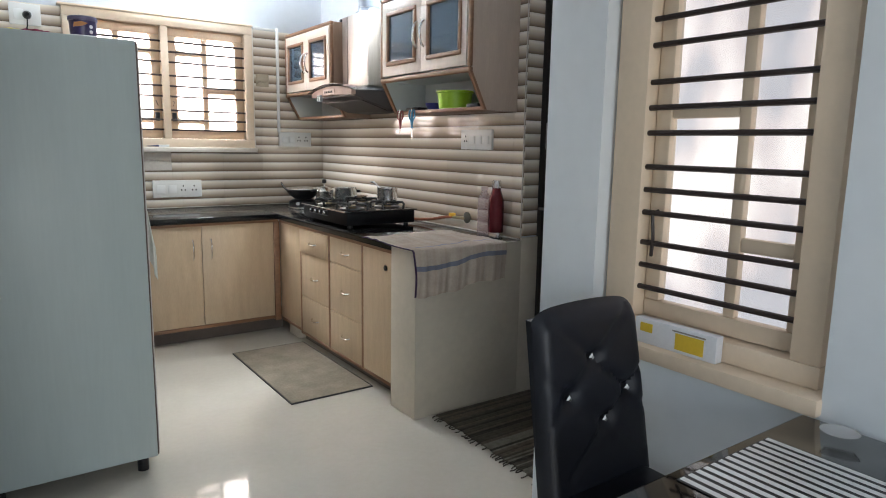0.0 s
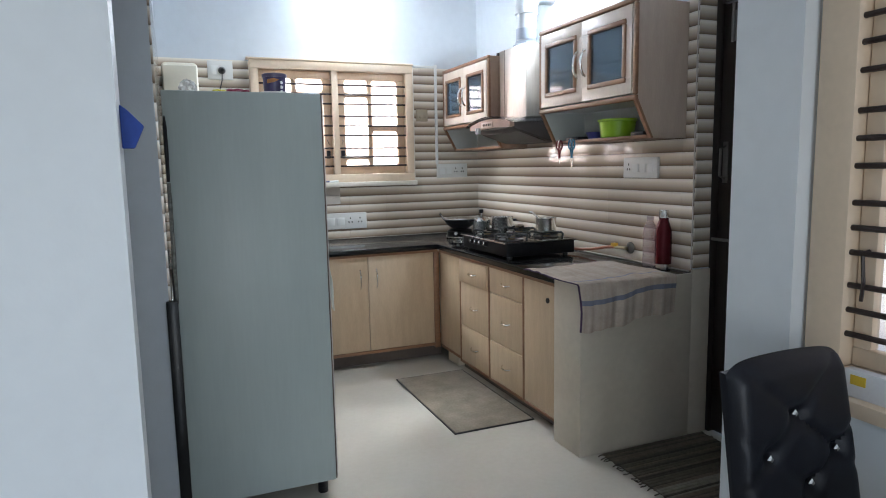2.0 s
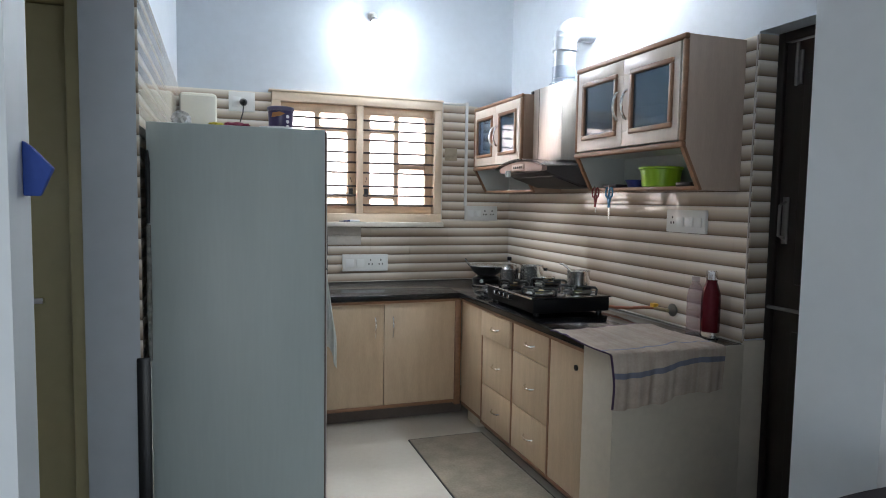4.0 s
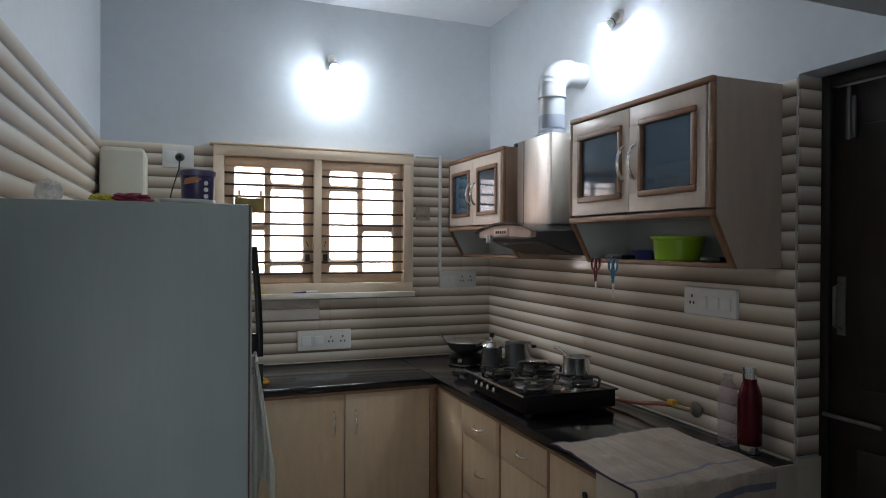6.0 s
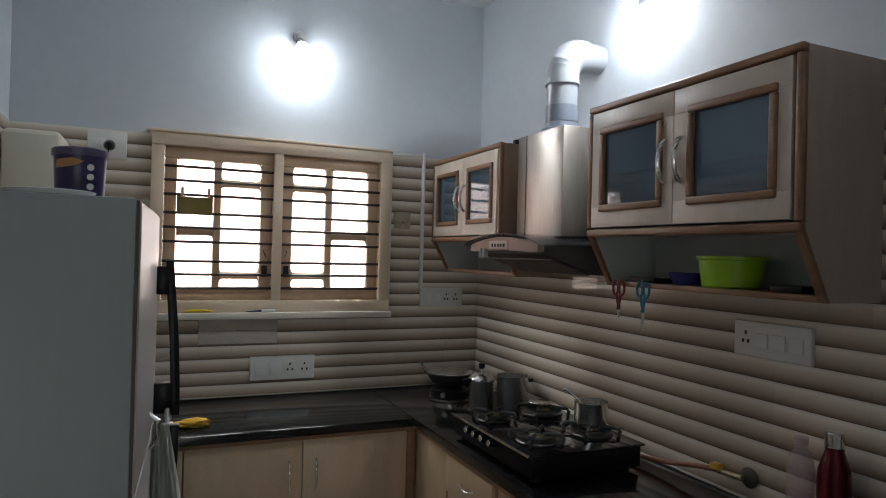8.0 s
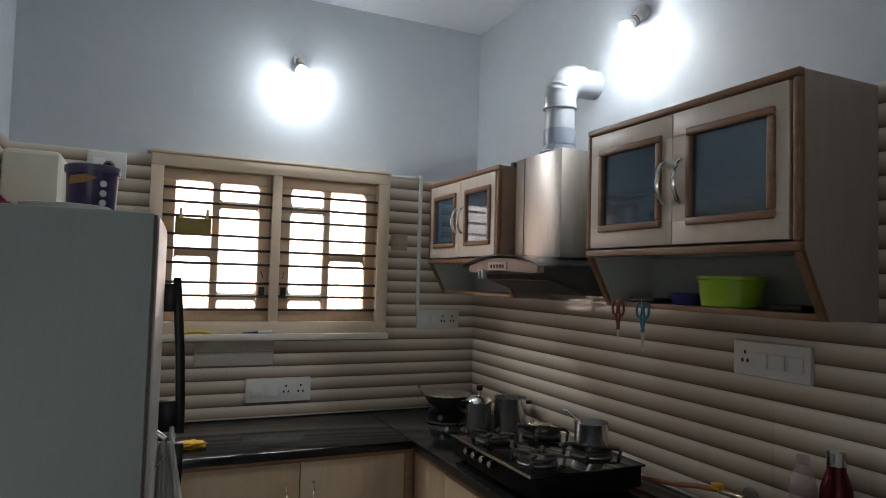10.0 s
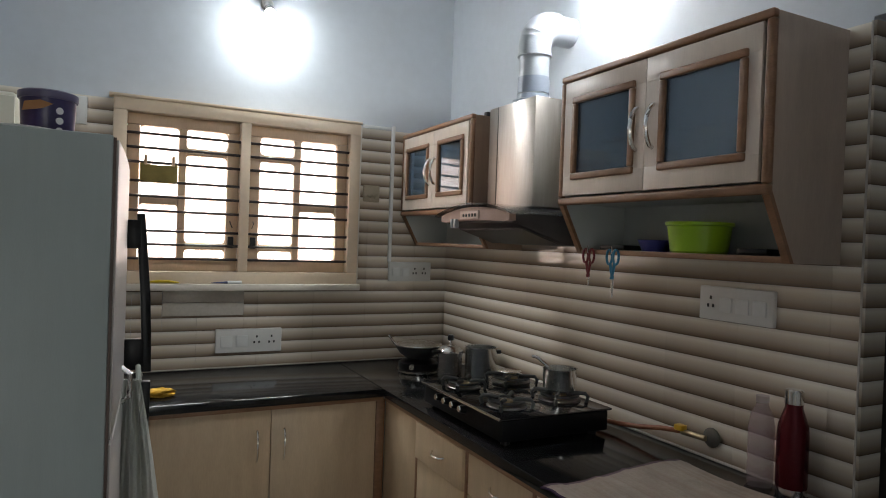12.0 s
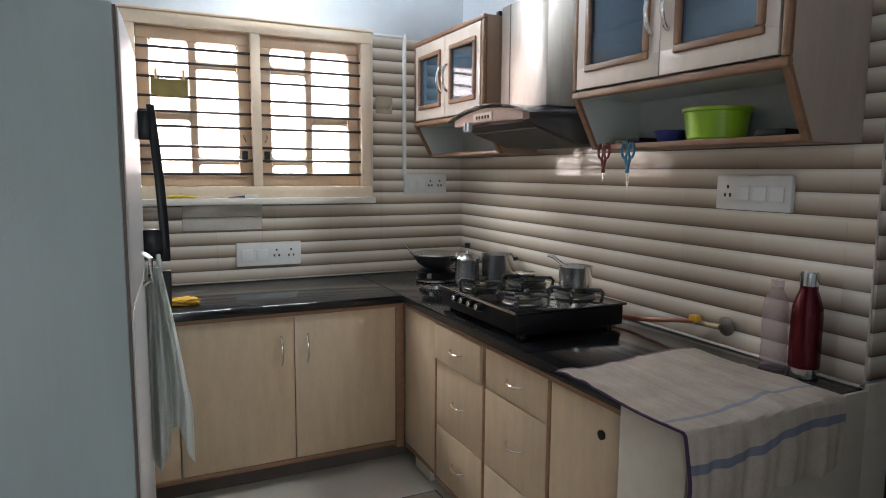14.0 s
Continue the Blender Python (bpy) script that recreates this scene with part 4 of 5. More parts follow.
# ---- cloth on the worktop end ----
def cloth_material(name, base, along, mids):
    m = material(name, base, 0.9, vary=0.18, scale=12, bump=0.5, bump_scale=420, spec=0.1)
    nt = m.node_tree
    b = nt.nodes["Principled BSDF"]
    under = b.inputs["Base Color"].links[0].from_socket
    uv = nt.nodes.new("ShaderNodeUVMap")
    sep = nt.nodes.new("ShaderNodeSeparateXYZ")
    nt.links.new(uv.outputs[0], sep.inputs[0])
    for mid, w, colour, *axis in mids:
        d = nt.nodes.new("ShaderNodeMath")
        d.operation = "COMPARE"
        nt.links.new(sep.outputs[axis[0] if axis else along], d.inputs[0])
        d.inputs[1].default_value, d.inputs[2].default_value = mid, w
        mx = nt.nodes.new("ShaderNodeMix")
        mx.data_type = "RGBA"
        nt.links.new(d.outputs[0], mx.inputs[0])
        nt.links.new(under, mx.inputs["A"])
        mx.inputs["B"].default_value = (*colour, 1)
        under = mx.outputs["Result"]
    wave, mapped, mx = nt.nodes.new("ShaderNodeTexNoise"), nt.nodes.new("ShaderNodeMapping"), nt.nodes.new("ShaderNodeMix")
    mapped.inputs["Scale"].default_value = (26, 0.6, 1)
    wave.inputs["Scale"].default_value, wave.inputs["Detail"].default_value = 1.0, 2
    nt.links.new(uv.outputs[0], mapped.inputs[0])
    nt.links.new(mapped.outputs[0], wave.inputs["Vector"])
    mx.data_type, mx.blend_type = "RGBA", "MULTIPLY"
    nt.links.new(wave.outputs[0], mx.inputs[0])
    nt.links.new(under, mx.inputs["A"])
    mx.inputs["B"].default_value = (0.70, 0.60, 0.55, 1)
    nt.links.new(mx.outputs["Result"], b.inputs["Base Color"])
    return m


def sheet_bm(nu, nv, at, thick=0.004):
    """A cloth sheet with thickness; at(u, v) gives its place."""
    bm = bmesh.new()
    uvl = bm.loops.layers.uv.new("UVMap")
    pts = [[Vector(at(i / nu, j / nv)) for j in range(nv + 1)] for i in range(nu + 1)]
    grids = []
    for s in (0, 1):
        grid = []
        for i in range(nu + 1):
            row = []
            for j in range(nv + 1):
                du = pts[min(i + 1, nu)][j] - pts[max(i - 1, 0)][j]
                dv = pts[i][min(j + 1, nv)] - pts[i][max(j - 1, 0)]
                n = du.cross(dv).normalized()
                row.append(bm.verts.new(pts[i][j] + n * (thick * s)))
            grid.append(row)
        grids.append(grid)
    def face(vs, uvs):
        f = bm.faces.new(vs)
        for l, q in zip(f.loops, uvs):
            l[uvl].uv = q
    for s in (0, 1):
        g = grids[s]
        for i in range(nu):
            for j in range(nv):
                q = [(i, j), (i + 1, j), (i + 1, j + 1), (i, j + 1)]
                if s == 0:
                    q = q[::-1]
                face([g[a][b] for a, b in q], [(a / nu, b / nv) for a, b in q])
    a, b = grids
    for i in range(nu):
        for j in (0, nv):
            q = [a[i][j], a[i + 1][j], b[i + 1][j], b[i][j]]
            face(q if j == 0 else q[::-1], [(i / nu, j / nv)] * 4)
    for j in range(nv):
        for i in (0, nu):
            q = [a[i][j + 1], a[i][j], b[i][j], b[i][j + 1]]
            face(q if i == 0 else q[::-1], [(i / nu, j / nv)] * 4)
    return bm


TOWEL = cloth_material("checked_kitchen_towel", (0.53, 0.465, 0.395), "Y", ((0.60, 0.010, (0.30, 0.32, 0.40)), (0.81, 0.016, (0.20, 0.22, 0.29)), (0.008, 0.008, (0.20, 0.14, 0.17)), (0.006, 0.008, (0.07, 0.045, 0.09), "X")))


def towel_at(u, v):
    """u runs into the room's depth along x, v from the stove side over the end edge and down."""
    x = 1.562 + 0.572 * u + 0.008 * math.sin(9 * v + 2 * u)
    start = 2.945 + 0.03 * u - 0.013 * math.sin(6.3 * u)
    run = v * 0.72
    flat = start - 2.455
    wob = 0.003 * math.sin(23 * u + 9 * v) + 0.009 * noise.noise((u * 7, v * 9, 3)) + 0.004 * noise.noise((u * 22, v * 25, 8))
    if run < flat:
        return (x, start - run, 0.8485 + max(0, wob))
    drop = run - flat
    r = 0.012
    if drop < r * math.pi / 2:
        a = drop / r
        return (x, 2.455 - r * math.sin(a), 0.8485 - r + r * math.cos(a))
    d = drop - r * math.pi / 2
    fold = (0.008 + 0.007 * math.sin(31 * u) + 0.004 * math.sin(61 * u + 1)) * min(1, d * 9)
    return (x, 2.443 - fold, 0.8365 - d * (1 + 0.03 * math.sin(17 * u)))


towel = thing("kitchen_towel", (1.85, 2.6, 0.846), "worn beige-grey towel spread over the worktop's end", "towel")
part("cloth", sheet_bm(60, 60, towel_at), TOWEL, towel)


# ---- shelf under the near wall cabinet ----
GREEN = material("lime_green_plastic", (0.30, 0.52, 0.02), 0.35, vary=0.06, scale=8)
bowl = thing("plastic_tub", (2.13, 2.915, 1.533), "lime green plastic tub on the open shelf", "tub")
part("body", lathe([(0, 0), (0.082, 0), (0.088, 0.006), (0.098, 0.085), (0.105, 0.088), (0.105, 0.098), (0.10, 0.098), (0.084, 0.008), (0, 0.006)], 40, (2.13, 2.915, 1.533)), GREEN, bowl)
blue_bowl = thing("small_bowl", (2.13, 3.10, 1.533), "small blue plastic bowl on the open shelf", "bowl")
part("body", lathe([(0, 0), (0.045, 0), (0.06, 0.035), (0.063, 0.038), (0.06, 0.04), (0.044, 0.005), (0, 0.005)], 32, (2.13, 3.10, 1.533)), material("blue_plastic", (0.05, 0.06, 0.26), 0.4), blue_bowl)
solid("black_tray", box(2.05, 2.15, 3.17, 3.30, 1.533, 1.552, 0.006), BLACK, "low black plastic tray on the shelf", "tray")
solid("small_case", box(2.06, 2.15, 2.62, 2.72, 1.533, 1.553, 0.006), BLACK, "small black case on the open shelf", "case")


def scissors(y, colour, label, length):
    s = thing("scissors", (2.032, y, 1.53), label, "scissors", "hanging scissors")
    x = 2.032
    for k, sgn in enumerate((-1, 1)):
        pts = [(x, y + sgn * (0.017 + 0.014 * math.cos(a)), 1.508 + 0.026 * math.sin(a)) for a in [2 * math.pi * i / 14 for i in range(15)]]
        part("finger_loop", tube(pts, 0.0045, 8), colour, s)
        part("shank", tube([(x, y + sgn * 0.012, 1.487), (x, y + sgn * 0.004, 1.455), (x, y - sgn * 0.004, 1.43)], 0.0055, 8), colour, s)
        bl = [(y + sgn * 0.001, 1.45), (y - sgn * 0.008, 1.44), (y - sgn * 0.003, 1.40 - length), (y + sgn * 0.001, 1.40 - length)]
        part("blade", prism(bl, "x", x + 0.002 * k, x + 0.002 * k + 0.0018), CHROME, s)
    part("hook", tube([(x, y, 1.53), (x - 0.006, y, 1.545), (x - 0.004, y, 1.52)], 0.002, 6), CHROME, s)


scissors(3.335, material("red_plastic", (0.16, 0.01, 0.012), 0.4), "hanging kitchen scissors with dark red handles", 0.0)
scissors(3.205, material("turquoise_plastic", (0.01, 0.16, 0.28), 0.4), "hanging scissors with turquoise blue handles", 0.035)


# ---- switches and conduit ----
SLOT = material("dark_socket_slot", (0.03, 0.03, 0.03), 0.5)


def switch_plate(a, b, z0, z1, wall, label, layout):
    """A modular plate on the back (wall 'y') or side (wall 'x') wall, with rockers (s) and sockets (p)."""
    mid = (a + b) / 2
    at = (mid, YB, z0) if wall == "y" else (XR, mid, z0)
    s = thing("switch_plate", at, label, "switch", "switch plates")
    def blk(u0, u1, v0, v1, o0, o1, bev=0.002):
        return box(u0, u1, YB - o1, YB - o0, v0, v1, bev) if wall == "y" else box(XR - o1, XR - o0, u0, u1, v0, v1, bev)
    body = part("plate", blk(a, b, z0, z1, -0.004, 0.014, 0.004), PLATE, s)
    n = len(layout)
    w = (b - a - 0.03) / n
    for k, kind in enumerate(layout):
        u = a + 0.015 + w * k if wall == "y" else b - 0.015 - w * (k + 1)
        if kind == "s":
            part("rocker", blk(u + w * 0.12, u + w * 0.88, z0 + 0.03, z1 - 0.035, 0.013, 0.020), WHITEPL, s)
        elif kind == "p":
            for du, dv in ((0.5, 0.66), (0.34, 0.42), (0.66, 0.42)):
                part("socket_hole", blk(u + w * du - 0.0045, u + w * du + 0.0045, z0 + (z1 - z0) * dv - 0.006, z0 + (z1 - z0) * dv + 0.006, 0.013, 0.0148, 0.001), SLOT, s)
    return s


switch_plate(0.937, 1.276, 0.925, 1.049, "y", "white modular switch plate with two sockets low on the tiles", "sspp")
switch_plate(1.885, 2.155, 1.302, 1.415, "y", "white modular switch plate under the conduit", "sspp")
switch_plate(2.722, 3.0, 1.313, 1.425, "x", "white modular switch plate above the worktop", "psss")
plug_plate = switch_plate(0.16, 0.33, 2.035, 2.165, "y", "white socket plate with a black plug", "s ")
part("plug", lathe([(0.024, 0), (0.026, 0.01), (0.018, 0.035), (0.01, 0.05), (0, 0.05)], 18), BLACK, plug_plate, "black plug").matrix_parent_inverse = Matrix.Translation((0.01, -0.018, 0.06)) @ Matrix.Rotation(radians(90), 4, "X")
part("cord", tube([(0.255, 4.885, 2.09), (0.25, 4.87, 2.02), (0.215, 4.85, 1.90), (0.19, 4.86, 1.78), (0.18, 4.88, 1.60)], 0.004, 6), BLACK, plug_plate)
conduit = thing("conduit", (1.89, YB, 1.40), "white plastic conduit running down to a switch plate", "conduit")
part("channel", box(1.878, 1.898, YB - 0.014, YB + 0.004, 1.415, 2.20, 0.003), WHITEPL, conduit)
part("channel", box(1.70, 1.877, YB - 0.012, YB + 0.004, 2.176, 2.192, 0.003), WHITEPL, conduit)
ROLL = material("faded_sticker", (0.42, 0.35, 0.25), 0.6, vary=0.2, scale=20)
sticker = thing("hook_strip", (1.78, YB, 1.76), "small brown hook strip stuck on the tiles", "hook strip")
part("strip", box(1.715, 1.815, YB - 0.008, YB + 0.004, 1.755, 1.85, 0.006), ROLL, sticker)
for k in range(3):
    part("hook", tube([(1.74 + 0.03 * k, YB - 0.006, 1.80), (1.72 + 0.03 * k, YB - 0.025, 1.775), (1.705 + 0.03 * k, YB - 0.03, 1.79)], 0.004, 6), ROLL, sticker)

# ---- wall lamps ----
BULB = emitter("lit_bulb", (0.86, 0.94, 1.0), 1180.0)

BOLTGREY = material("lamp_collar_grey", (0.12, 0.12, 0.12), 0.5)


def wall_lamp(x, y, z, out, label):
    o = Vector(out)
    s = thing("wall_lamp", (x, y, z), label, "lamp", "wall lamps")
    b = Vector((x, y, z))
    part("base", rod(bmesh.new(), b - o * 0.004, b + o * 0.02, 0.034, 0.03, 24), PLATE, s)
    tip = b + o * 0.055 + Vector((0, 0, -0.045))
    part("holder", rod(bmesh.new(), b + o * 0.015, tip, 0.02, 0.022, 20), PLATE, s)
    part("collar", rod(bmesh.new(), b + (tip - b) * 0.82, b + (tip - b) * 0.90, 0.024, 0.024, 20), BOLTGREY, s, "dull grey collar")
    d = (o * 0.74 + Vector((0, 0, -0.67))).normalized()
    turn = Matrix.Translation(tip) @ d.to_track_quat("Z", "Y").to_matrix().to_4x4()
    neck = lathe([(0.014, -0.004), (0.016, 0.006), (0.026, 0.03), (0.029, 0.042), (0.029, 0.0455)], 20)
    bmesh.ops.transform(neck, matrix=turn, verts=neck.verts)
    part("neck", neck, PLATE, s, "white plastic bulb neck")
    dome = lathe([(0.0285, 0.046), (0.0292, 0.049), (0.026, 0.057), (0.016, 0.062), (0, 0.064)], 20)
    bmesh.ops.transform(dome, matrix=turn, verts=dome.verts)
    part("bulb", dome, BULB, s, "glowing white dome")


wall_lamp(1.149, PB, 2.765, (0, -1, 0), "lit white bulb in a wall holder above the window")
wall_lamp(PR, 3.485, 2.72, (-1, 0, 0), "lit white bulb in a wall holder above the hood")


# ---- dark door ----
BOLT = material("dull_steel_bolt", (0.22, 0.21, 0.2), 0.45, 0.8, vary=0.2, scale=20)


def dark_door():
    x = PR + 0.105
    d = thing("door_1", (x, 2.05, 0), "dark stained wooden door with steel bolts", "door")
    tagged(d, kind="structure")
    part("door_frame", box(x - 0.002, x + 0.06, 2.44, 2.476, 0, DOOR_Z - 0.002, 0.004), DARKDOOR, d)
    part("door_frame", box(x - 0.002, x + 0.06, PIER_Y + 0.005, 2.44, DOOR_Z - 0.045, DOOR_Z - 0.002, 0.004), DARKDOOR, d)
    leaf = part("leaf", box(x + 0.012, x + 0.045, PIER_Y + 0.01, 2.438, 0.012, DOOR_Z - 0.05, 0.003), DARKDOOR, d)
    for z0, z1 in ((0.15, 0.92), (1.12, 2.0)):
        for y0, y1 in ((1.56, 1.90), (2.0, 2.34)):
            part("panel", box(x + 0.004, x + 0.014, y0, y1, z0, z1, 0.006), DARKDOOR, leaf)
    bolt = part("bolt", rod(bmesh.new(), (x - 0.004, 2.37, 1.955), (x - 0.004, 2.37, 2.13), 0.007, seg=10), BOLT, leaf, "steel tower bolt")
    part("bolt_plate", box(x + 0.002, x + 0.013, 2.352, 2.388, 1.96, 2.10, 0.002), BOLT, bolt)
    pull = part("pull", tube([(x + 0.01, 2.40, 1.31), (x - 0.025, 2.40, 1.325), (x - 0.025, 2.40, 1.455), (x + 0.01, 2.40, 1.47)], 0.007, 8), BOLT, leaf, "steel pull handle")
    part("pull_plate", box(x + 0.006, x + 0.013, 2.385, 2.415, 1.29, 1.49, 0.002), BOLT, pull)
    part("slide_bolt", rod(bmesh.new(), (x - 0.004, 2.25, 1.01), (x - 0.004, 2.455, 1.01), 0.008, seg=10), BOLT, leaf, "steel sliding bolt")


dark_door()


# ---- floor mats ----
MAT = material("worn_grey_mat", (0.245, 0.205, 0.155), 0.95, vary=0.3, scale=9, bump=0.6, bump_scale=260, spec=0.1)
MATEDGE = material("dark_mat_binding", (0.05, 0.045, 0.04), 0.9, vary=0.2, scale=30)
mat = thing("floor_mat", (1.39, 3.44, 0), "worn grey-brown floor mat with dark binding before the drawers", "mat")
part("pad", box(1.165, 1.628, 2.965, 3.915, 0.001, 0.010, 0.003), MAT, mat)
bm = bmesh.new()
slab(bm, 1.157, 1.636, 2.957, 2.9645, 0, 0.009, 0.003)
slab(bm, 1.157, 1.636, 3.9155, 3.923, 0, 0.009, 0.003)
slab(bm, 1.157, 1.1645, 2.9645, 3.9155, 0, 0.009, 0.003)
slab(bm, 1.6285, 1.636, 2.9645, 3.9155, 0, 0.009, 0.003)
part("binding", bm, MATEDGE, mat)


def rag_rug():
    r = thing("rag_rug", (2.02, 2.1, 0), "striped dark rag rug before the dark door", "rug")
    rng = random.Random(5)
    cols = [material("rug_stripe_%s" % n, c, 0.95, vary=0.35, scale=40, bump=0.5, bump_scale=300, spec=0.1)
            for n, c in (("dark", (0.06, 0.05, 0.04)), ("brown", (0.13, 0.105, 0.08)), ("grey", (0.20, 0.175, 0.14)), ("mid", (0.095, 0.08, 0.062)))]
    y = 1.60
    while y < 2.43:
        w = rng.uniform(0.009, 0.02)
        x0, x1 = 1.705 + rng.uniform(-0.006, 0.006) - 0.03 * (2.4 - y), 2.325 + rng.uniform(-0.006, 0.006)
        part("strip", box(x0, x1, y, y + w, 0.001, 0.009 + rng.uniform(-0.001, 0.003), 0.003, 1), rng.choice(cols), r)
        if rng.random() < 0.45:
            part("fringe", tube([(x0 + 0.005, y + w / 2, 0.006), (x0 - 0.014, y + w / 2 + rng.uniform(-0.006, 0.006), 0.004), (x0 - rng.uniform(0.02, 0.035), y + w / 2 + rng.uniform(-0.01, 0.01), 0.003)], 0.0028, 5), cols[0], r)
        y += w + 0.0008


rag_rug()


# ---- on and beside the fridge ----
PURPLE = material("purple_tin_print", (0.045, 0.035, 0.11), 0.3, vary=0.3, scale=14)
tin = thing("paint_tub", (0.345, 2.99, 1.696), "dark purple plastic tub with printed label on the fridge", "tub")
C = (0.328, 2.99, 1.696)
part("body", lathe([(0.044, 0), (0.046, 0.004), (0.050, 0.104)], 36, C), PURPLE, tin)
part("lid", lathe([(0.053, 0.104), (0.054, 0.106), (0.054, 0.118), (0.049, 0.121), (0.047, 0.117), (0, 0.117)], 36, C), material("violet_lid", (0.10, 0.09, 0.16), 0.35), tin)
for k in range(4):
    a = radians(-62)
    part("label_dot", rod(bmesh.new(), (C[0] + 0.046 * math.cos(a), C[1] + 0.046 * math.sin(a), 1.716 + 0.02 * k), (C[0] + 0.0505 * math.cos(a), C[1] + 0.0505 * math.sin(a), 1.716 + 0.02 * k), 0.007, seg=12), WHITEPL, tin)
part("label_patch", prism([(0.288, 1.770), (0.323, 1.778), (0.340, 1.788), (0.318, 1.794), (0.291, 1.788)], "y", 2.9395, 2.9425), material("orange_label", (0.35, 0.14, 0.03), 0.4), tin)
dish = thing("dish_lid", (0.30, 2.80, 1.696), "shallow white plastic lid on the fridge", "lid")
part("rim", lathe([(0, 0.004), (0.06, 0.004), (0.07, 0.008), (0.075, 0.016), (0.072, 0.017), (0.06, 0.009), (0, 0.008)], 32, (0.30, 2.80, 1.6965)), WHITEPL, dish)


def crumpled(name, x, y, z, sx, sy, sz, mat, label, category, seed):
    bm = bmesh.new()
    bmesh.ops.create_icosphere(bm, subdivisions=4, radius=1)
    for v in bm.verts:
        n = 1 + 0.35 * noise.noise(v.co * 2.1 + Vector((seed, 0, 0))) + 0.15 * noise.noise(v.co * 6 + Vector((0, seed, 0)))
        q = v.co * n
        v.co = (x + q.x * sx, y + q.y * sy, max(z + 0.001, z + sz * (0.8 + q.z)))
    return solid(name, bm, mat, label, category)


crumpled("crumpled_cloth", 0.15, 2.85, 1.696, 0.055, 0.05, 0.02, material("crimson_cloth", (0.26, 0.03, 0.07), 0.8, vary=0.3, scale=20), "crumpled crimson cloth on the fridge", "cloth", 1)
crumpled("snack_packet", 0.085, 2.83, 1.696, 0.035, 0.03, 0.017, material("yellow_foil", (0.6, 0.5, 0.03), 0.3, vary=0.2, scale=20), "crumpled yellow packet on the fridge", "packet", 4)
crumpled("plastic_bag", -0.04, 2.80, 1.696, 0.03, 0.03, 0.035, glassy("clear_bag", (0.7, 0.7, 0.7), 0.55, 0.2), "small clear plastic bag on the fridge", "bag", 7)

purifier = thing("water_purifier", (-0.03, YB, 1.72), "cream wall-hung water purifier with rounded corners", "water purifier")
part("case", box(-0.138, 0.085, 4.66, YB + 0.002, 1.60, 2.105, 0.028, 4), material("cream_plastic", (0.66, 0.63, 0.52), 0.35, vary=0.04, scale=6), purifier)
part("front", box(-0.13, 0.077, 4.648, 4.662, 1.62, 2.085, 0.006), material("cream_front", (0.62, 0.60, 0.51), 0.3, vary=0.04, scale=6), purifier)

HAND = material("grey_hand_towel", (0.60, 0.61, 0.56), 0.95, vary=0.14, scale=14, bump=0.5, bump_scale=300, spec=0.1)


def hand_at(u, v):
    """A towel bunched at the top, opening into deep folds."""
    w = 0.014 + 0.036 * min(1, v * 1.4) ** 0.8
    fold = math.sin(13 * u + 0.6) * (0.005 + 0.013 * min(1, v * 2)) + 0.007 * math.sin(31 * u + 5 * v)
    x = 0.494 + (u - 0.27) * 2 * w + 0.01 * v
    return (x, 3.075 + fold, 1.20 - 0.45 * v - 0.05 * v * math.sin(7.5 * u + 0.2))


hand = thing("hand_towel", (0.54, 3.075, 1.20), "limp grey hand towel hanging from the fridge handle", "towel")
part("cloth", sheet_bm(48, 36, hand_at), HAND, hand)
part("loop", tube([(0.515, 3.075, 1.195), (0.513, 3.10, 1.215), (0.514, 3.13, 1.222), (0.518, 3.15, 1.205), (0.52, 3.16, 1.19)], 0.006, 8), HAND, hand)

SPONGE = material("yellow_sponge", (0.55, 0.30, 0.02), 0.9, vary=0.3, scale=40, bump=0.6, bump_scale=200)
crumpled("sponge", 0.635, 4.40, 0.845, 0.07, 0.035, 0.02, SPONGE, "yellow scrub sponge on the worktop", "sponge", 11)
crumpled("scraper", 0.55, 4.42, 0.845, 0.025, 0.02, 0.012, WHITEPL, "small white scraper on the worktop", "scraper", 13)

# things at the kitchen window
duster = thing("duster", (0.65, 4.893, 1.90), "olive duster clipped to the window bar", "cloth")
OLIVE = material("olive_cloth", (0.22, 0.17, 0.05), 0.9, vary=0.2, scale=20)
part("cloth", sheet_bm(20, 10, lambda u, v: (0.56 + 0.17 * u, 4.897 - 0.004 * math.sin(9 * u), 1.875 - 0.085 * v - 0.008 * math.sin(3 * u))), OLIVE, duster)
for x in (0.585, 0.71):
    part("clip", box(x - 0.007, x + 0.007, 4.888, 4.902, 1.865, 1.915, 0.003), material("wood_clip", (0.5, 0.33, 0.2), 0.6), duster)
spatula = thing("yellow_brush", (0.70, 4.872, 1.29), "yellow plastic brush lying on the window sill", "brush")
part("head", tube([(0.61, 4.872, 1.297), (0.65, 4.872, 1.30), (0.70, 4.872, 1.30), (0.75, 4.872, 1.295)], [0.004, 0.007, 0.007, 0.003], 8), material("yellow_brush_plastic", (0.7, 0.5, 0.02), 0.4), spatula)
knife = thing("peeler", (0.98, 4.872, 1.29), "small peeler lying on the window sill", "peeler")
part("handle", tube([(0.98, 4.872, 1.296), (1.05, 4.872, 1.297)], 0.008, 8), WHITEPL, knife)
part("blade", tube([(0.90, 4.872, 1.293), (0.98, 4.872, 1.296)], [0.002, 0.006], 8), material("navy_plastic", (0.03, 0.04, 0.12), 0.4), knife)

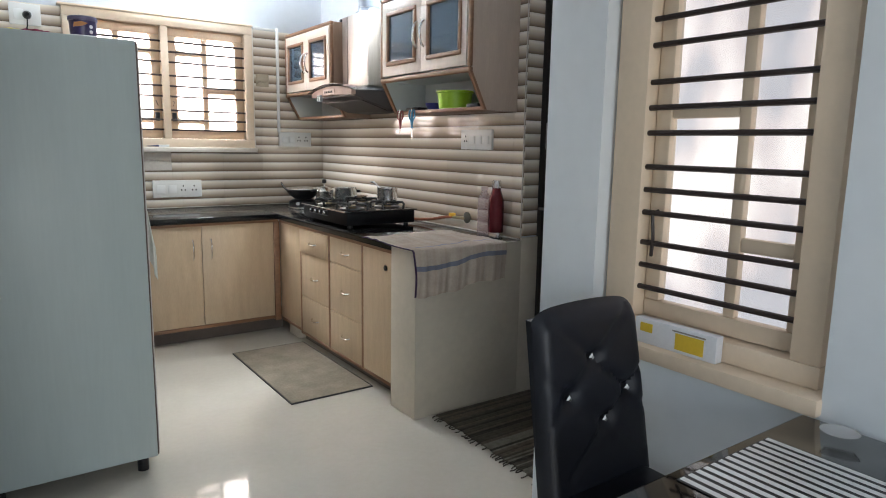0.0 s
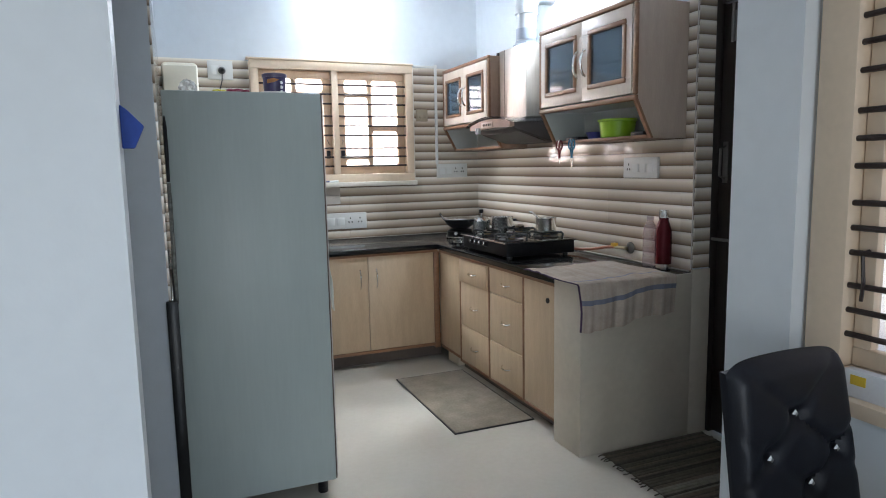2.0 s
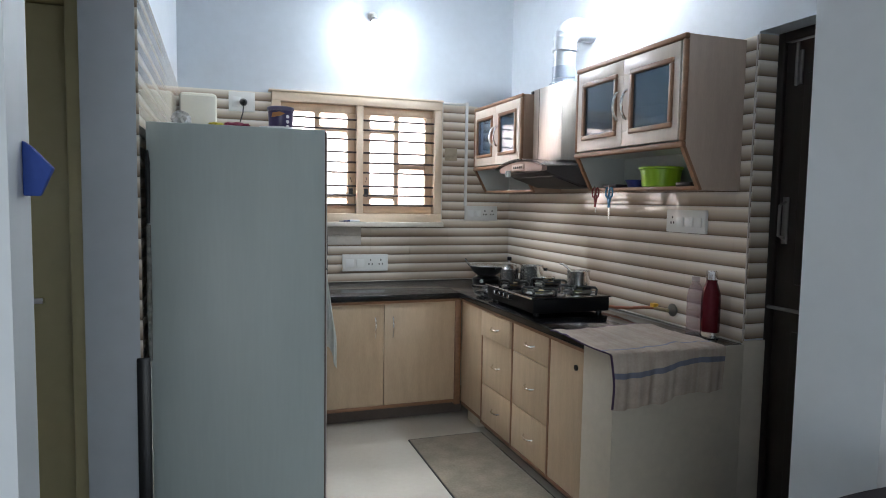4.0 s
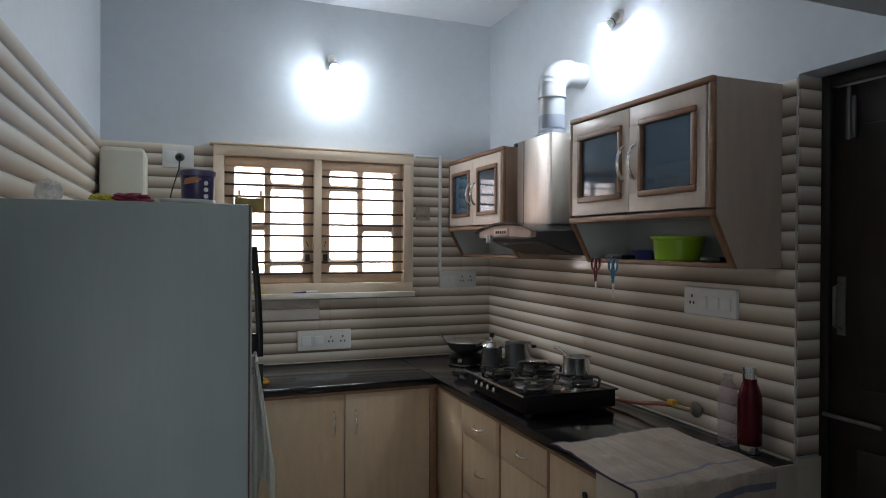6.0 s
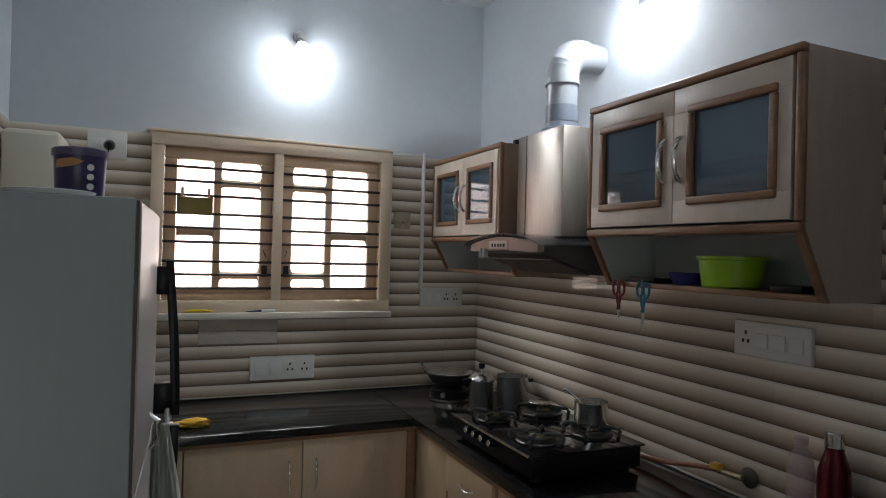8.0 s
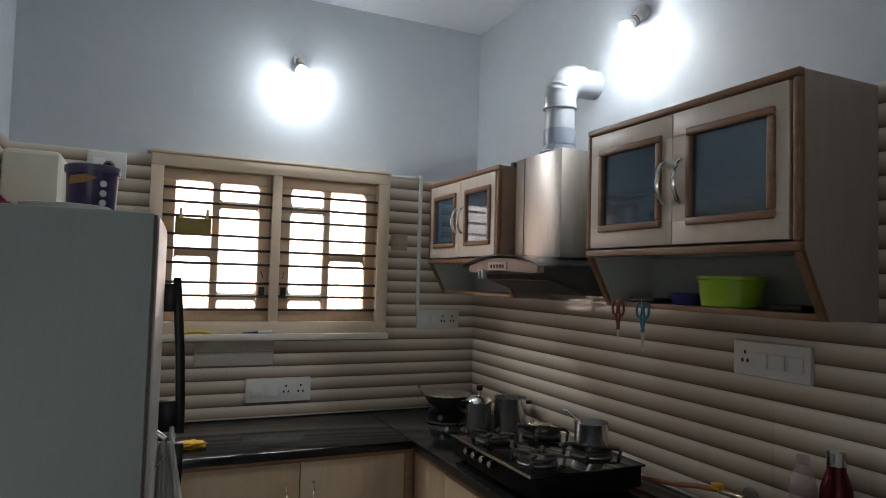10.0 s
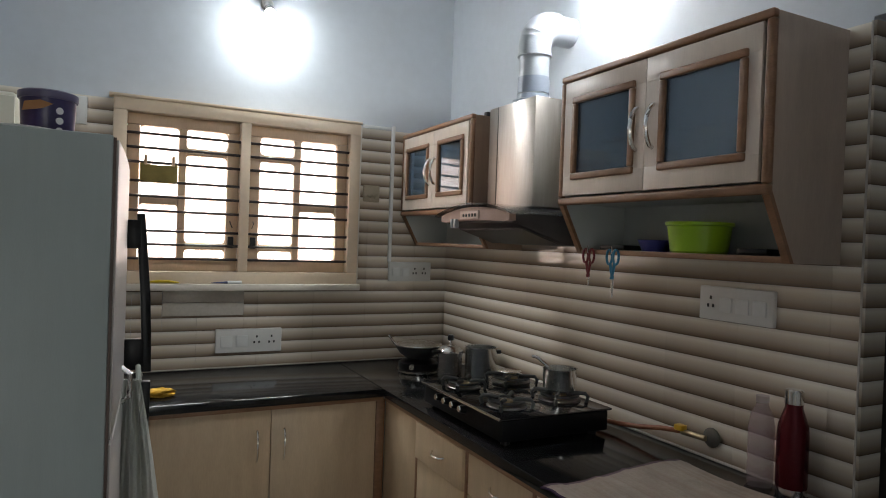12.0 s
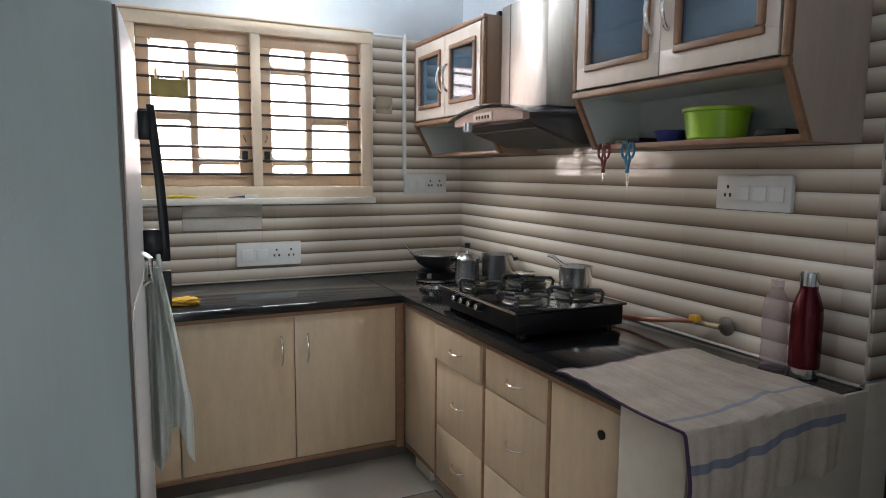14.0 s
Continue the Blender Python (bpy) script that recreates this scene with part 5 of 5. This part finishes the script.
# clutter in the gap behind the fridge
solid("stored_board", box(-0.172, -0.130, 2.546, 2.561, 0.0, 0.92, 0.003), BLACK, "narrow black board leaning on the wall end by the fridge", "board")
# Added stick shape for unidentified black and grey strips in the dark gap.
umbrella = thing("umbrella", (-0.133, 2.59, 0.93), "added black and grey checked stick filling the gap by the fridge", "umbrella")
part("canopy", tube([(-0.1335, 2.59, 1.36), (-0.133, 2.592, 1.45), (-0.133, 2.592, 1.56), (-0.133, 2.592, 1.60)], [0.006, 0.0075, 0.0075, 0.003], 10), BLACK, umbrella)
part("cover", tube([(-0.133, 2.592, 0.90), (-0.133, 2.592, 1.1), (-0.133, 2.592, 1.355)], [0.006, 0.008, 0.007], 10), material("grey_checked_cloth", (0.22, 0.22, 0.20), 0.9, vary=0.8, scale=60), umbrella)
part("shaft", tube([(-0.133, 2.592, 0.0), (-0.133, 2.592, 0.90)], 0.005, 8), CHROME, umbrella)
crumpled("carry_bag", -0.10, 3.30, 0.0, 0.025, 0.05, 0.30, material("orange_bag", (0.5, 0.10, 0.03), 0.6, vary=0.4, scale=25), "orange printed carry bag in the gap by the fridge", "bag", 17)


# ---- passage at the side ----
YELLOW = material("cream_yellow_door_paint", (0.52, 0.45, 0.25), 0.45, vary=0.08, scale=3)
side_door = thing("door_2", (-0.8, 2.66, 0), "cream yellow painted panel door in the passage", "door")
tagged(side_door, kind="structure")
part("door_frame", box(-0.365, -0.325, 2.60, 2.718, 0, 2.10, 0.004), YELLOW, side_door)
part("door_frame", box(-1.34, -0.366, 2.61, 2.718, 2.055, 2.10, 0.004), YELLOW, side_door)
leaf2 = part("leaf", box(-1.30, -0.367, 2.655, 2.695, 0.01, 2.05, 0.003), YELLOW, side_door)
for z0, z1 in ((0.2, 0.95), (1.2, 1.9)):
    part("panel", box(-0.80, -0.50, 2.645, 2.658, z0, z1, 0.006), YELLOW, leaf2)
part("handle", box(-0.56, -0.445, 2.61, 2.63, 1.10, 1.12, 0.004), CHROME, leaf2, "steel lever handle")
structure("wall_passage_head", box(-1.34, -0.324, 2.60, 2.719, 2.101, CEIL), WALL, "pale painted wall over the passage door")

MASKBLUE = material("royal_blue_cloth", (0.02, 0.06, 0.30), 0.7, vary=0.15, scale=20)
hang = thing("blue_pouch", (-0.19, 1.44, 1.53), "royal blue cloth pouch hanging at the partition edge", "pouch")
part("pouch", prism([(-0.2095, 1.535), (-0.196, 1.525), (-0.166, 1.492), (-0.186, 1.447), (-0.2095, 1.447)], "y", 1.452, 1.468, 0.003), MASKBLUE, hang)
skirt = material("grey_skirting_tile", (0.40, 0.40, 0.38), 0.25, vary=0.1, scale=5)
for b, lab in (((-0.32, PL + 0.008, 2.562, 2.569, 0, 0.10), "pale skirting tile at the wall end"), ((PIER_X - 0.009, PIER_X, -3.1, PIER_Y + 0.009, 0, 0.10), "pale skirting tile along the dining wall")):
    structure("baseboard", box(*b), skirt, lab, "baseboard")


# ---- dining corner ----
STUD = glassy("crystal_stud", (0.85, 0.85, 0.88), 0.15, 0.05)


def dining_chair():
    c = thing("dining_chair", (1.19, 0.80, 0), "black leatherette dining chair with button-tufted crystal studs", "chair")
    x0, x1, y = 0.998, 1.368, 0.935
    studs = [(1.18, 0.80), (1.31, 0.695), (1.09, 0.708), (1.217, 0.63)]
    nx, nz = 36, 44
    bm = bmesh.new()
    def front(i, j):
        u, v = i / nx, j / nz
        lean = 0.07 * v
        x = x0 + (x1 + 0.03 * (1 - v) ** 0.7 - x0) * u
        z = 0.46 + 0.485 * v - (0.012 * (2 * u - 1) ** 2 + 0.022 * abs(2 * u - 1) ** 9) * v
        edge = min(1, min(u, 1 - u) * 14) ** 0.5 * min(1, (1 - v) * 11) ** 0.5
        push = 0.03 * edge
        for sx, sz in studs:
            push -= 0.016 * math.exp(-((x - sx) ** 2 + (z - sz) ** 2) / 0.0007)
        for a in (0, 1):
            for sx, sz in studs:
                d = abs((x - sx) * 0.62 + (z - sz) * (0.78 if a else -0.78))
                push -= 0.006 * math.exp(-(d / 0.009) ** 2) * (1 if math.hypot(x - sx, z - sz) < 0.19 else 0)
        return Vector((x, y + 0.03 + lean - push, z))
    f = [[bm.verts.new(front(i, j)) for j in range(nz + 1)] for i in range(nx + 1)]
    k = [[bm.verts.new((front(i, j).x, y + 0.05 + 0.07 * j / nz, front(i, j).z)) for j in (0, nz)] for i in (0, nx)]
    for i in range(nx):
        for j in range(nz):
            bm.faces.new((f[i][j], f[i + 1][j], f[i + 1][j + 1], f[i][j + 1]))
    bm.faces.new((k[1][0], k[0][0], k[0][1], k[1][1]))
    bm.faces.new([f[0][j] for j in range(nz + 1)] + [k[0][1], k[0][0]])
    bm.faces.new(([f[nx][j] for j in range(nz + 1)] + [k[1][1], k[1][0]])[::-1])
    bm.faces.new([f[i][nz] for i in range(nx + 1)] + [k[1][1], k[0][1]])
    bm.faces.new(([f[i][0] for i in range(nx + 1)] + [k[1][0], k[0][0]])[::-1])
    bmesh.ops.recalc_face_normals(bm, faces=bm.faces)
    back = part("backrest", bm, LEATHER, c)
    for sx, sz in studs:
        v = (sz - 0.46) / 0.485
        part("stud", lathe([(0.0105, 0), (0.0115, 0.003), (0.006, 0.007), (0, 0.0075)], 4), CHROME, back, "crystal stud").matrix_parent_inverse = Matrix.Translation((sx, 0.935 + 0.07 * v + 0.014, sz)) @ Matrix.Rotation(radians(90), 4, "X")
    part("seat", box(x0, x1, 0.55, 0.96, 0.41, 0.475, 0.02, 3), LEATHER, c)
    for lx in (x0 + 0.025, x1 - 0.025):
        for ly in (0.58, 0.96):
            part("leg", box(lx - 0.018, lx + 0.018, ly - 0.018, ly + 0.018, 0, 0.412, 0.003), DARKDOOR, c)

    c.location += Vector((0.03, 0.035, 0))


dining_chair()
TABLEGLASS = material("black_table_glass", (0.008, 0.008, 0.009), 0.06, vary=0.2, scale=10)
table = thing("dining_table", (1.0, 0.15, 0), "black glass dining table with dark wooden legs", "table")
part("tabletop", box(0.62, 1.43, -0.75, 0.60, 0.735, 0.75, 0.006), TABLEGLASS, table)
part("apron", box(0.68, 1.37, -0.69, 0.54, 0.66, 0.734, 0.004), DARKDOOR, table)
for lx in (0.72, 1.33):
    for ly in (-0.65, 0.50):
        part("leg", box(lx - 0.03, lx + 0.03, ly - 0.03, ly + 0.03, 0, 0.66, 0.004), DARKDOOR, table)
placemat = thing("placemat", (1.06, 0.45, 0.75), "black and white striped placemat on the glass table", "placemat")
part("base", box(0.93, 1.24, 0.18, 0.575, 0.7505, 0.752), BLACK, placemat)
for k in range(13):
    part("stripe", box(0.935 + 0.024 * k, 0.947 + 0.024 * k, 0.183, 0.572, 0.7522, 0.7532), WHITEPL, placemat)
saucer = thing("glass_plate", (1.36, 0.47, 0.75), "clear glass plate on the dining table", "plate")
part("rim", lathe([(0, 0.002), (0.028, 0.002), (0.037, 0.006), (0.038, 0.007), (0.028, 0.005), (0, 0.005)], 32, (1.385, 0.50, 0.7505)), glassy("plate_glass", (0.7, 0.7, 0.7), 0.5, 0.05), saucer)
card = thing("carton", (1.50, 0.95, 0.792), "white and yellow printed carton lying on the window sill", "carton")
part("box", box(1.455, 1.485, 0.835, 1.09, 0.7905, 0.862, 0.002), material("white_card", (0.68, 0.68, 0.70), 0.6, vary=0.08, scale=12), card)
part("label_panel", box(1.4525, 1.455, 0.87, 0.955, 0.80, 0.845, 0.0005), material("yellow_card", (0.62, 0.42, 0.03), 0.6, vary=0.1, scale=12), card)
part("label_line", box(1.4525, 1.455, 0.865, 0.965, 0.848, 0.852, 0.0005), material("grey_print", (0.25, 0.22, 0.2), 0.6), card)
part("label_panel", box(1.4525, 1.455, 1.03, 1.07, 0.825, 0.85, 0.0005), bpy.data.materials["yellow_card"], card)

wall_tiles()
